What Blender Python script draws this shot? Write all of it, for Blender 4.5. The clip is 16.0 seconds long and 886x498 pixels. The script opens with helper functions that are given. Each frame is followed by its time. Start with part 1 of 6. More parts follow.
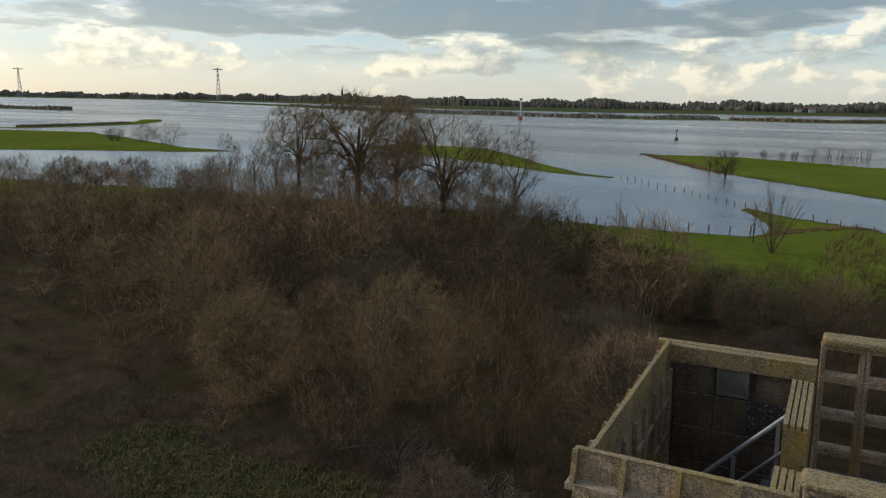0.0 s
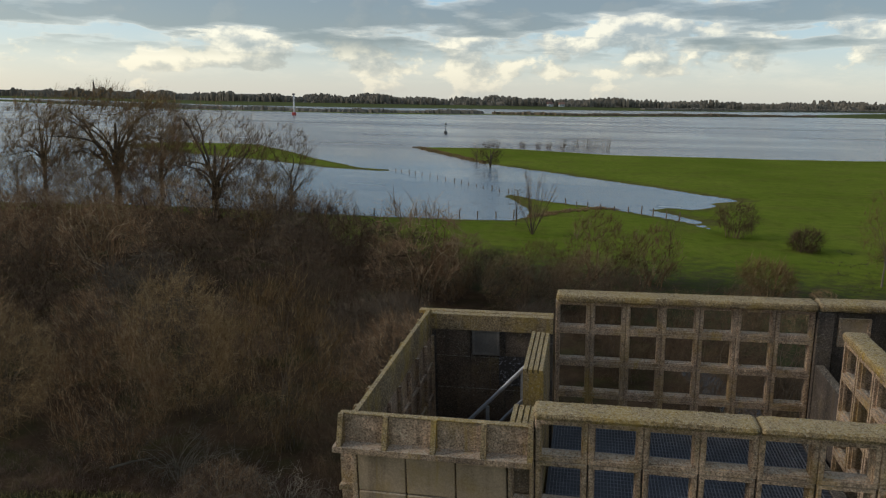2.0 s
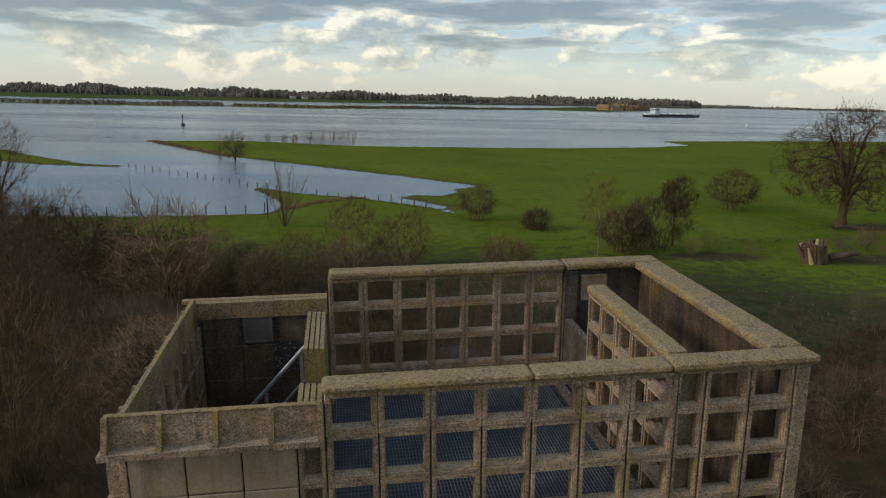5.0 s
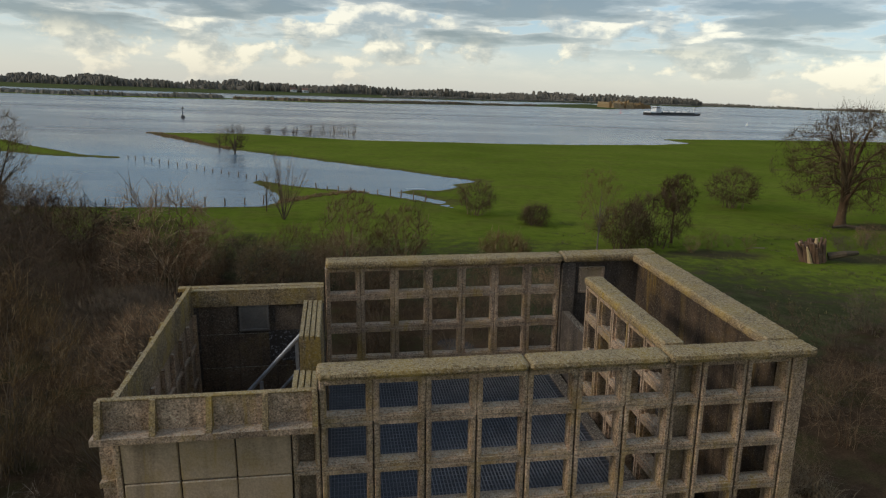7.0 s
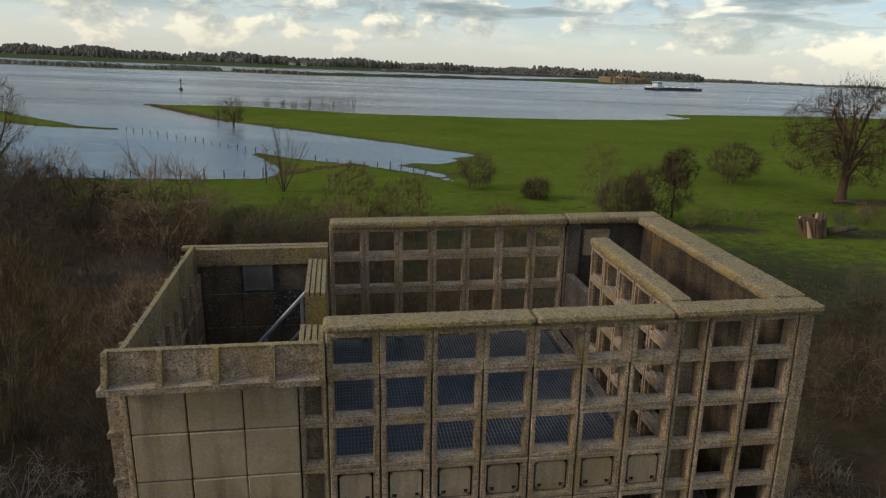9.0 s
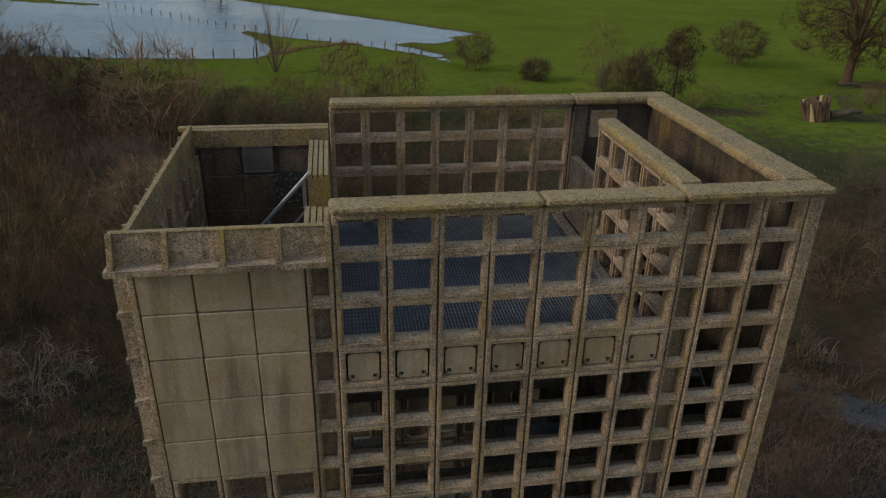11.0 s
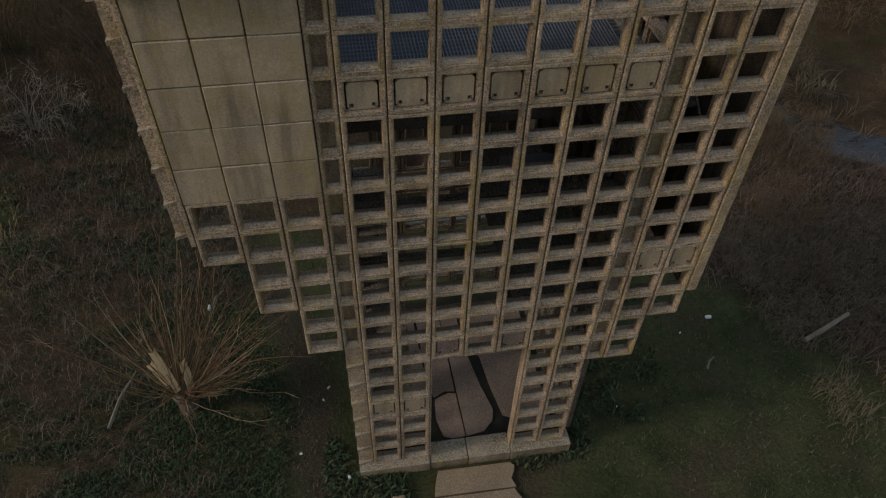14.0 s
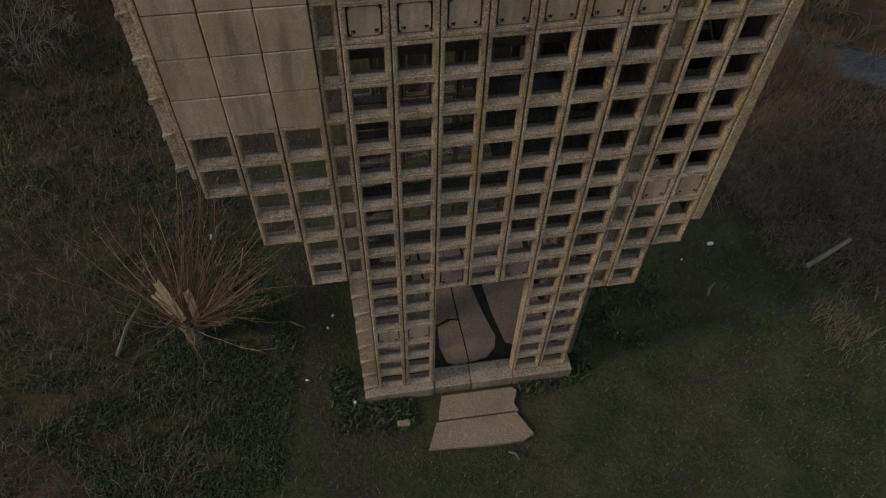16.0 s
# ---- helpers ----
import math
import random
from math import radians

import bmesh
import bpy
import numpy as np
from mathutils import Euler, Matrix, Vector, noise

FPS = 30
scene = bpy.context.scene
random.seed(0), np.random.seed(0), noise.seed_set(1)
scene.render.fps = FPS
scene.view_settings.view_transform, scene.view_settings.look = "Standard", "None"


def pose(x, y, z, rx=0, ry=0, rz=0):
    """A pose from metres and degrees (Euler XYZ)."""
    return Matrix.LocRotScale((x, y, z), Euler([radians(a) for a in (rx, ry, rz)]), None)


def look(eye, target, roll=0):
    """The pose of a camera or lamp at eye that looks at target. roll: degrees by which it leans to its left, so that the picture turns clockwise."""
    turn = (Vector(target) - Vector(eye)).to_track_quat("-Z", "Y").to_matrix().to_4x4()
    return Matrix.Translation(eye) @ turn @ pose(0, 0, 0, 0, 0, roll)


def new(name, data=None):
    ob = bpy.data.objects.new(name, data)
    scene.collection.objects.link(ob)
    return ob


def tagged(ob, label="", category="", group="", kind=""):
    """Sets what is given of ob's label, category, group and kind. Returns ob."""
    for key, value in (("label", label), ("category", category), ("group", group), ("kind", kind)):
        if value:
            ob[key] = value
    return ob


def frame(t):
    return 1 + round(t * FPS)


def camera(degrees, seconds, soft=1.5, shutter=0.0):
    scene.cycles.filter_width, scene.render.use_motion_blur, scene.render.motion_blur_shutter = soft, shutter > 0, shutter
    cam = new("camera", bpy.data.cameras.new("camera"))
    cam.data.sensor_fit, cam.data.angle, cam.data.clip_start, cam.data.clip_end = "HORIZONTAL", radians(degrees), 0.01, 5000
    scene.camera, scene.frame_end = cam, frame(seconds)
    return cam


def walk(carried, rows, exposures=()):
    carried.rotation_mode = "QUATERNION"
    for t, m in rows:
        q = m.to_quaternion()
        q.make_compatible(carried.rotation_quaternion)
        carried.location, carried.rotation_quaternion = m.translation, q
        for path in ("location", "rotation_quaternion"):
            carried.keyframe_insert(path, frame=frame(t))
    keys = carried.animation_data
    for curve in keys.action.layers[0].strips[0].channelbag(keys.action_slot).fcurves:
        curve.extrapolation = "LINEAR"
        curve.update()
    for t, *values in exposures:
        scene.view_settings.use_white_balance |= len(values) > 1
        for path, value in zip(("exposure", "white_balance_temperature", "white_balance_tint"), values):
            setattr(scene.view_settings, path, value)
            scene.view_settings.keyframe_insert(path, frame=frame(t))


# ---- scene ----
cam = camera(63.5, 16.0, soft=1.2)
# the old tower leans a little; its plan and the camera's path are in its own upright axes
TURN = pose(0, 0, 0, 1.784, -1.807, -0.848)
LEAN = Matrix.Translation((1.80, -0.107, 0)) @ TURN @ Matrix.Scale(0.934, 4) @ Matrix.Translation((-1.75, 0, 0.80))
PATH = [
    (0, (0.098, -6.064, 12.208), (-0.867, -4.365, 11.782), -1.5),
    (0.5, (0.214, -6.113, 12.186), (-0.646, -4.36, 11.756), -1.6),
    (1, (0.363, -6.202, 12.18), (-0.36, -4.39, 11.741), -1.3),
    (1.5, (0.452, -6.296, 12.157), (-0.116, -4.431, 11.711), -1.3),
    (2, (0.471, -6.282, 12.066), (0.068, -4.376, 11.614), -1.2),
    (2.5, (0.468, -6.329, 11.983), (0.216, -4.399, 11.524), -0.9),
    (3, (0.489, -6.369, 11.909), (0.426, -4.425, 11.443), -0.7),
    (3.5, (0.478, -6.361, 11.864), (0.463, -4.417, 11.395), -0.4),
    (4, (0.397, -6.301, 11.846), (0.379, -4.357, 11.373), -0.2),
    (4.5, (0.269, -6.25, 11.843), (0.33, -4.308, 11.367), -0.1),
    (5, (0.222, -6.215, 11.848), (0.5, -4.293, 11.368), -0.1),
    (7.5, (0.247, -6.208, 11.719), (0.527, -4.291, 11.226), 0.7),
    (8, (0.195, -6.226, 11.662), (0.477, -4.309, 11.164), 0.8),
    (10.5, (0.138, -6.107, 11.482), (0.421, -4.282, 10.716), 1.2),
    (11, (0.076, -6.084, 11.49), (0.358, -4.3, 10.631), 1.2),
    (11.5, (-0.016, -6.108, 11.454), (0.262, -4.377, 10.492), 1.2),
    (12, (-0.058, -6.177, 11.412), (0.216, -4.509, 10.343), 1.3),
    (12.5, (-0.02, -6.228, 11.418), (0.249, -4.624, 10.254), 1.4),
    (13, (-0.007, -6.275, 11.431), (0.258, -4.745, 10.17), 1.5),
    (13.5, (-0.024, -6.265, 11.452), (0.23, -4.813, 10.101), 1.5),
    (14, (0.019, -6.16, 11.462), (0.264, -4.801, 10.015), 1.8),
    (14.5, (0.05, -6.145, 11.463), (0.283, -4.872, 9.937), 1.8),
    (15, (0.022, -6.161, 11.44), (0.25, -4.956, 9.86), 1.9),
    (15.5, (0.004, -6.111, 11.445), (0.234, -4.909, 9.864), 1.9),
    (16, (-0.041, -6.029, 11.458), (0.186, -4.83, 9.873), 1.9),
]
walk(cam, [(t, Matrix.Translation(LEAN @ Vector(eye)) @ TURN @ look((0, 0, 0), Vector(target) - Vector(eye), roll)) for t, eye, target, roll in PATH])

# ---- light: pale cloudy winter sky, a weak veiled sun ----
SUN_EL, SUN_AZ = radians(24), radians(-98)      # azimuth from +y towards +x
world = bpy.data.worlds.new("winter_sky")
scene.world = world
world.use_nodes = True
wn, wl = world.node_tree.nodes, world.node_tree.links
wn.clear()


def wnode(kind):
    return wn.new(kind)


def wmath(op, a, b=None, c=None):
    n = wnode("ShaderNodeMath")
    n.operation = op
    for i, v in enumerate((a, b, c)):
        if v is None:
            continue
        if isinstance(v, (int, float)):
            n.inputs[i].default_value = v
        else:
            wl.new(v, n.inputs[i])
    return n.outputs[0]


def wramp(value, stops):
    n = wnode("ShaderNodeValToRGB")
    while len(n.color_ramp.elements) < len(stops):
        n.color_ramp.elements.new(0.5)
    for e, (p, c) in zip(n.color_ramp.elements, stops):
        e.position, e.color = p, (*c, 1) if isinstance(c, tuple) else (c, c, c, 1)
    wl.new(value, n.inputs[0])
    return n.outputs[0]


def wmix(f, a, b):
    n = wnode("ShaderNodeMix")
    n.data_type = "RGBA"
    for sock, v in ((n.inputs[0], f), (n.inputs[6], a), (n.inputs[7], b)):
        if isinstance(v, tuple):
            sock.default_value = (*v, 1)
        elif isinstance(v, (int, float)):
            sock.default_value = v
        else:
            wl.new(v, sock)
    return n.outputs[2]


def wnoise(vec, scale, detail, rough=0.55, offset=(0, 0, 0), stretch=(1, 1, 1), turn=0.0):
    m = wnode("ShaderNodeMapping")
    m.inputs["Rotation"].default_value[2] = radians(turn)
    m.inputs["Location"].default_value, m.inputs["Scale"].default_value = offset, stretch
    wl.new(vec, m.inputs[0])
    n = wnode("ShaderNodeTexNoise")
    n.inputs["Scale"].default_value, n.inputs["Detail"].default_value, n.inputs["Roughness"].default_value = scale, detail, rough
    wl.new(m.outputs[0], n.inputs["Vector"])
    return n.outputs[0]


sky = wnode("ShaderNodeTexSky")
sky.sky_type, sky.sun_disc, sky.sun_elevation, sky.sun_rotation = "NISHITA", False, SUN_EL, SUN_AZ
direction = wnode("ShaderNodeTexCoord").outputs["Generated"]
split = wnode("ShaderNodeSeparateXYZ")
wl.new(direction, split.inputs[0])
up = wmath("MAXIMUM", split.outputs[2], 0.0)
azimuth = wmath("ARCTAN2", split.outputs[0], split.outputs[1])


def wvec(x, y, z):
    n = wnode("ShaderNodeCombineXYZ")
    for i, v in enumerate((x, y, z)):
        if isinstance(v, (int, float)):
            n.inputs[i].default_value = v
        else:
            wl.new(v, n.inputs[i])
    return n.outputs[0]


# heaped clouds stand upright above the horizon; the grey deck is a flat layer, crowding together towards it
Q = wvec(split.outputs[0], split.outputs[1], wmath("MULTIPLY", up, 1.6))
flat = wmath("DIVIDE", 1.0, wmath("ADD", up, 0.10))
P = wvec(wmath("MULTIPLY", split.outputs[0], flat), wmath("MULTIPLY", split.outputs[1], flat), 0.0)
# clear sky: hazy and pale low down, deeper above
air = wramp(up, ((0.0, (0.43, 0.44, 0.415)), (0.05, (0.37, 0.425, 0.44)), (0.12, (0.24, 0.37, 0.47)), (0.40, (0.17, 0.27, 0.40)), (1.0, (0.14, 0.23, 0.36))))
# faint distant rows of cloud low over the horizon
low = wnoise(Q, 10.0, 8, 0.62, (3.3, 1.2, 0.5), (1.0, 1.0, 2.4))
sheet = wmix(wmath("MULTIPLY", wramp(low, ((0.46, 0.0), (0.62, 1.0))), wramp(up, ((0.01, 0.0), (0.03, 0.45), (0.10, 0.15), (0.16, 0.0)))), air, (0.60, 0.575, 0.51))
# bright heaped clouds in a belt, lit from above and from the sun's side, grey and flat below
heap = wnoise(Q, 10.5, 10, 0.57, (0.9, 0.2, 0.0))
heap_above = wnoise(Q, 10.5, 10, 0.57, (0.885, 0.2, 0.02))
belt = wramp(up, ((0.028, 0.0), (0.038, 0.135), (0.075, 0.125), (0.115, 0.04), (0.2, 0.0)))
heap_mask = wramp(wmath("ADD", heap, belt), ((0.585, 0.0), (0.64, 1.0)))
lit = wramp(wmath("ADD", wmath("MULTIPLY", wmath("SUBTRACT", heap, heap_above), 3.4), 0.5), ((0.25, (0.22, 0.245, 0.265)), (0.48, (0.38, 0.38, 0.36)), (0.62, (0.56, 0.525, 0.44)), (0.80, (0.78, 0.71, 0.56))))
sheet = wmix(wmath("MULTIPLY", heap_mask, 0.92), sheet, lit)
# flat grey cloud higher up, broken by gaps, with bright rims
deck = wmath("ADD", wnoise(P, 0.85, 9, 0.54, (4.1, 6.3, 0.0), (1.0, 1.0, 1.0), 24.0), wramp(up, ((0.05, 0.0), (0.10, 0.055), (0.3, 0.07))))
deck = wmath("ADD", deck, wmath("MULTIPLY", wramp(wmath("MULTIPLY", azimuth, -0.5), ((0.08, 0.0), (0.16, 1.0), (0.26, 1.0), (0.36, 0.0))), 0.085))
deck_mask = wmath("MULTIPLY", wramp(deck, ((0.505, 0.0), (0.545, 1.0))), wramp(up, ((0.048, 0.0), (0.078, 1.0))))
deck_shade = wramp(deck, ((0.515, (0.50, 0.48, 0.43)), (0.55, (0.25, 0.27, 0.28)), (0.61, (0.10, 0.125, 0.15))))
sheet = wmix(wmath("MULTIPLY", deck_mask, 0.94), sheet, deck_shade)
# haze, and a warm veil towards the hidden sun
sheet = wmix(wramp(up, ((0.0, 0.85), (0.025, 0.4), (0.06, 0.0))), sheet, (0.46, 0.465, 0.435))
warm = wmath("MULTIPLY", wramp(wmath("MULTIPLY", azimuth, -0.5), ((0.25, 0.0), (0.62, 1.0))), wramp(up, ((0.0, 0.35), (0.06, 0.15), (0.12, 0.0))))
sheet = wmix(warm, sheet, (0.50, 0.475, 0.385))
cloud_light = wnode("ShaderNodeBackground")
cloud_light.inputs[1].default_value = 1.07
wl.new(sheet, cloud_light.inputs[0])
air_light = wnode("ShaderNodeBackground")
air_light.inputs[1].default_value = 0.05
wl.new(sky.outputs[0], air_light.inputs[0])
both = wnode("ShaderNodeAddShader")
wl.new(cloud_light.outputs[0], both.inputs[0])
wl.new(air_light.outputs[0], both.inputs[1])
wl.new(both.outputs[0], wnode("ShaderNodeOutputWorld").inputs[0])

sun = new("sun", bpy.data.lights.new("sun", "SUN"))
sun.data.energy, sun.data.angle, sun.data.color = 1.3, radians(11), (1.0, 0.93, 0.82)
sun_way = Vector((math.sin(SUN_AZ) * math.cos(SUN_EL), math.cos(SUN_AZ) * math.cos(SUN_EL), math.sin(SUN_EL)))
sun.matrix_world = look(sun_way * 100, (0, 0, 0))


# ---- materials ----
class Mat:
    """A small builder of node materials in object metres."""

    def __init__(self, name, rough=0.85, metal=0.0, coords="Object", spec=0.4):
        self.m = bpy.data.materials.new(name)
        self.m.use_nodes = True
        self.n, self.l = self.m.node_tree.nodes, self.m.node_tree.links
        self.b = self.n["Principled BSDF"]
        self.b.inputs["Roughness"].default_value, self.b.inputs["Metallic"].default_value = rough, metal
        self.b.inputs["Specular IOR Level"].default_value = spec
        self.geo = self.n.new("ShaderNodeNewGeometry")
        self.info = self.n.new("ShaderNodeObjectInfo")
        if coords == "Object":
            self.co = self.n.new("ShaderNodeTexCoord").outputs["Object"]
        else:
            self.co = self.geo.outputs["Position"]

    def put(self, sock, v):
        if isinstance(v, tuple):
            sock.default_value = (*v, 1) if len(v) == 3 and sock.type == "RGBA" else v
        elif isinstance(v, (int, float)):
            sock.default_value = v
        else:
            self.l.new(v, sock)

    def noise(self, scale, detail=4, rough=0.55, stretch=(1, 1, 1), vec=None, shift=None):
        mp = self.n.new("ShaderNodeMapping")
        mp.inputs["Scale"].default_value = stretch
        self.l.new(vec or self.co, mp.inputs[0])
        if shift is not None:
            self.l.new(shift, mp.inputs["Location"])
        t = self.n.new("ShaderNodeTexNoise")
        t.inputs["Scale"].default_value, t.inputs["Detail"].default_value, t.inputs["Roughness"].default_value = scale, detail, rough
        self.l.new(mp.outputs[0], t.inputs["Vector"])
        return t.outputs[0]

    def math(self, op, a, b=0.0, clamp=False):
        t = self.n.new("ShaderNodeMath")
        t.operation, t.use_clamp = op, clamp
        self.put(t.inputs[0], a), self.put(t.inputs[1], b)
        return t.outputs[0]

    def ramp(self, v, stops):
        t = self.n.new("ShaderNodeValToRGB")
        while len(t.color_ramp.elements) < len(stops):
            t.color_ramp.elements.new(0.5)
        for e, (p, c) in zip(t.color_ramp.elements, stops):
            e.position, e.color = p, (*c, 1) if isinstance(c, tuple) else (c, c, c, 1)
        self.l.new(v, t.inputs[0])
        return t.outputs[0]

    def mix(self, f, a, b, kind="MIX"):
        t = self.n.new("ShaderNodeMix")
        t.data_type, t.blend_type = "RGBA", kind
        self.put(t.inputs[0], f), self.put(t.inputs[6], a), self.put(t.inputs[7], b)
        return t.outputs[2]

    def attr(self, name):
        t = self.n.new("ShaderNodeAttribute")
        t.attribute_name = name
        return t.outputs["Fac"]

    def normal_z(self):
        t = self.n.new("ShaderNodeSeparateXYZ")
        self.l.new(self.geo.outputs["Normal"], t.inputs[0])
        return t.outputs[2]

    def colour(self, c):
        self.put(self.b.inputs["Base Color"], c)
        return self

    def rough(self, v):
        self.put(self.b.inputs["Roughness"], v)
        return self

    def bump(self, height, strength=0.4, distance=0.02):
        t = self.n.new("ShaderNodeBump")
        t.inputs["Strength"].default_value, t.inputs["Distance"].default_value = strength, distance
        self.l.new(height, t.inputs["Height"])
        self.l.new(t.outputs[0], self.b.inputs["Normal"])
        return self


def concrete(name, base, dark, lichen, moss=(0.28, 0.20, 0.05), streak=0.5, top=0.75, mottle=0.6, crusty=(0.50, 0.43, 0.33), relief=0.8):
    """Weathered shocked concrete with sand grain, stains, run marks and lichen on what faces up."""
    m = Mat(name, 0.92, coords="World", spec=0.25)
    big = m.noise(1.7, 5, 0.6)
    grain = m.noise(55, 5, 0.75)
    blotch = m.noise(11, 6, 0.7)
    run = m.noise(5.0, 4, 0.6, (1.0, 1.0, 0.12))
    c = m.mix(m.ramp(big, ((0.35, 0.0), (0.68, 1.0))), dark, base)
    c = m.mix(m.math("MULTIPLY", m.ramp(run, ((0.48, 0.0), (0.66, 1.0))), streak), c, tuple(v * 0.45 for v in dark))
    c = m.mix(m.math("MULTIPLY", m.info.outputs["Random"], 0.35), c, tuple(v * 0.72 for v in base))
    c = m.mix(0.55 * mottle, c, m.ramp(blotch, ((0.32, 0.22), (0.68, 0.78))), "OVERLAY")
    c = m.mix(0.14 + 0.8 * mottle, c, m.ramp(grain, ((0.37, 0.12), (0.63, 0.86))), "OVERLAY")
    patch = m.ramp(m.noise(2.6, 6, 0.65), ((0.56 - 0.10 * lichen, 0.0), (0.66, 1.0)))
    c = m.mix(m.math("MULTIPLY", patch, 0.55 * lichen), c, moss)
    drip = m.ramp(m.noise(7.0, 4, 0.6, (1.0, 1.0, 0.07)), ((0.55, 0.0), (0.65, 1.0)))
    c = m.mix(m.math("MULTIPLY", m.math("MULTIPLY", drip, m.ramp(m.noise(0.9, 3), ((0.42, 0.0), (0.60, 1.0)))), 0.75 * lichen), c, (0.36, 0.23, 0.035))
    pale = m.ramp(m.noise(60, 4, 0.7), ((0.58, 0.0), (0.66, 1.0)))
    c = m.mix(m.math("MULTIPLY", pale, 0.65 * mottle), c, (0.56, 0.495, 0.40))
    up = m.ramp(m.normal_z(), ((0.25, 0.0), (0.75, 1.0)))
    crust = m.ramp(m.noise(32, 6, 0.75), ((0.42, 0.0), (0.60, 1.0)))
    c = m.mix(m.math("MULTIPLY", m.math("MULTIPLY", up, crust), top), c, crusty)
    c = m.mix(m.math("MULTIPLY", m.ramp(m.noise(42, 4, 0.7), ((0.57, 0.0), (0.64, 1.0))), 0.6 * mottle), c, tuple(v * 0.42 for v in dark))
    spots = m.ramp(m.noise(64, 3, 0.6), ((0.57, 0.0), (0.64, 1.0)))
    c = m.mix(m.math("MULTIPLY", m.math("MULTIPLY", up, spots), 0.7), c, (0.55, 0.48, 0.37))
    m.colour(c)
    m.bump(m.math("ADD", m.math("MULTIPLY", grain, 0.6), m.math("MULTIPLY", blotch, 1.2)), relief, 0.016)
    return m.m


CONCRETE = concrete("shock_concrete", (0.55, 0.385, 0.258), (0.275, 0.186, 0.125), 0.7, (0.38, 0.24, 0.05), streak=0.6, mottle=0.9, top=0.85, crusty=(0.55, 0.455, 0.345))
COPING = concrete("lichened_coping", (0.37, 0.260, 0.140), (0.20, 0.138, 0.074), 1.0, (0.40, 0.262, 0.050), 0.2, 0.9, mottle=1.0, crusty=(0.46, 0.355, 0.18), relief=1.0)
PANEL = concrete("smooth_panel", (0.50, 0.358, 0.235), (0.38, 0.270, 0.172), 0.6, (0.32, 0.20, 0.04), streak=0.7, mottle=0.15, relief=0.3)
# Dark concrete for mortar joints and interiors, the interior's shade in its colour
JOINT_SHADE = concrete("joint_shade_concrete", (0.15, 0.117, 0.092), (0.058, 0.046, 0.040), 0.15, streak=0.7, top=0.3)
# Soot and rust streaks; base also darkened for the shade of the stair shaft
STAIN_SHADE = concrete("stained_shaded_wall", (0.122, 0.081, 0.049), (0.034, 0.026, 0.022), 0.5, (0.22, 0.13, 0.035), 0.95, 0.3)
# Concrete again but darker: the shade inside the tower put into its colour
SHADED_CONCRETE = concrete("shaded_concrete", (0.19, 0.135, 0.092), (0.075, 0.052, 0.038), 0.25)
PINK = concrete("reddish_plate", (0.32, 0.20, 0.165), (0.20, 0.14, 0.115), 0.2)


def plain(name, a, b, scale=6, rough=0.8, metal=0.0, bump=0.3, stretch=(1, 1, 1), spec=0.4):
    m = Mat(name, rough, metal, spec=spec)
    n = m.noise(scale, 5, 0.6, stretch)
    fine = m.noise(scale * 7, 3, 0.6, stretch)
    c = m.mix(m.ramp(n, ((0.32, 0.0), (0.68, 1.0))), a, b)
    c = m.mix(0.4, c, m.ramp(fine, ((0.3, 0.3), (0.7, 0.7))), "OVERLAY")
    c = m.mix(m.math("MULTIPLY", m.info.outputs["Random"], 0.3), c, tuple(v * 0.6 for v in a))
    m.colour(c)
    return m.bump(fine, bump, 0.01).m


STEEL = plain("galvanised_steel", (0.30, 0.31, 0.33), (0.42, 0.43, 0.45), 14, 0.62, 0.45, 0.15)
SHEEN_FILL = plain("sheen_fill", (0.070, 0.073, 0.084), (0.105, 0.109, 0.122), 3, 0.5, 0.3, 0.1)
GRATE = plain("grating_steel", (0.19, 0.195, 0.21), (0.31, 0.315, 0.335), 5, 0.55, 0.5, 0.1)
lime = Mat("limewash", 0.9)
lime_cover = lime.ramp(lime.noise(22, 6, 0.75), ((0.55, 0.0), (0.63, 1.0)))
lime.colour(lime.mix(lime_cover, (0.06, 0.048, 0.040), (0.33, 0.31, 0.31)))
LIME = lime.m
PALEPLATE = plain("pale_plate", (0.13, 0.113, 0.096), (0.19, 0.165, 0.14), 5, 0.9)
# Near black that stands for the shade inside slits and sockets
HOLLOW_SHADE = plain("hollow_shade", (0.012, 0.011, 0.010), (0.02, 0.018, 0.015), 9, 0.95)
FLOOR = concrete("damp_floor", (0.40, 0.265, 0.195), (0.25, 0.165, 0.12), 0.0, streak=0.0, top=0.1, mottle=0.3, relief=0.3)
MUD = plain("wet_earth", (0.018, 0.016, 0.011), (0.040, 0.034, 0.022), 5, 0.7)
SLAB = concrete("apron_slab", (0.34, 0.235, 0.145), (0.25, 0.175, 0.107), 0.1, (0.30, 0.24, 0.08), streak=0.0, top=0.05, mottle=0.25, relief=0.3)
PLINTH = concrete("muddy_plinth", (0.35, 0.25, 0.168), (0.15, 0.105, 0.070), 0.6, streak=0.6)
LOGWOOD = plain("bare_log", (0.22, 0.165, 0.115), (0.36, 0.29, 0.215), 4, 0.85)
TIMBER = plain("old_timber", (0.14, 0.10, 0.07), (0.24, 0.18, 0.13), 3, 0.85, stretch=(1, 1, 8))


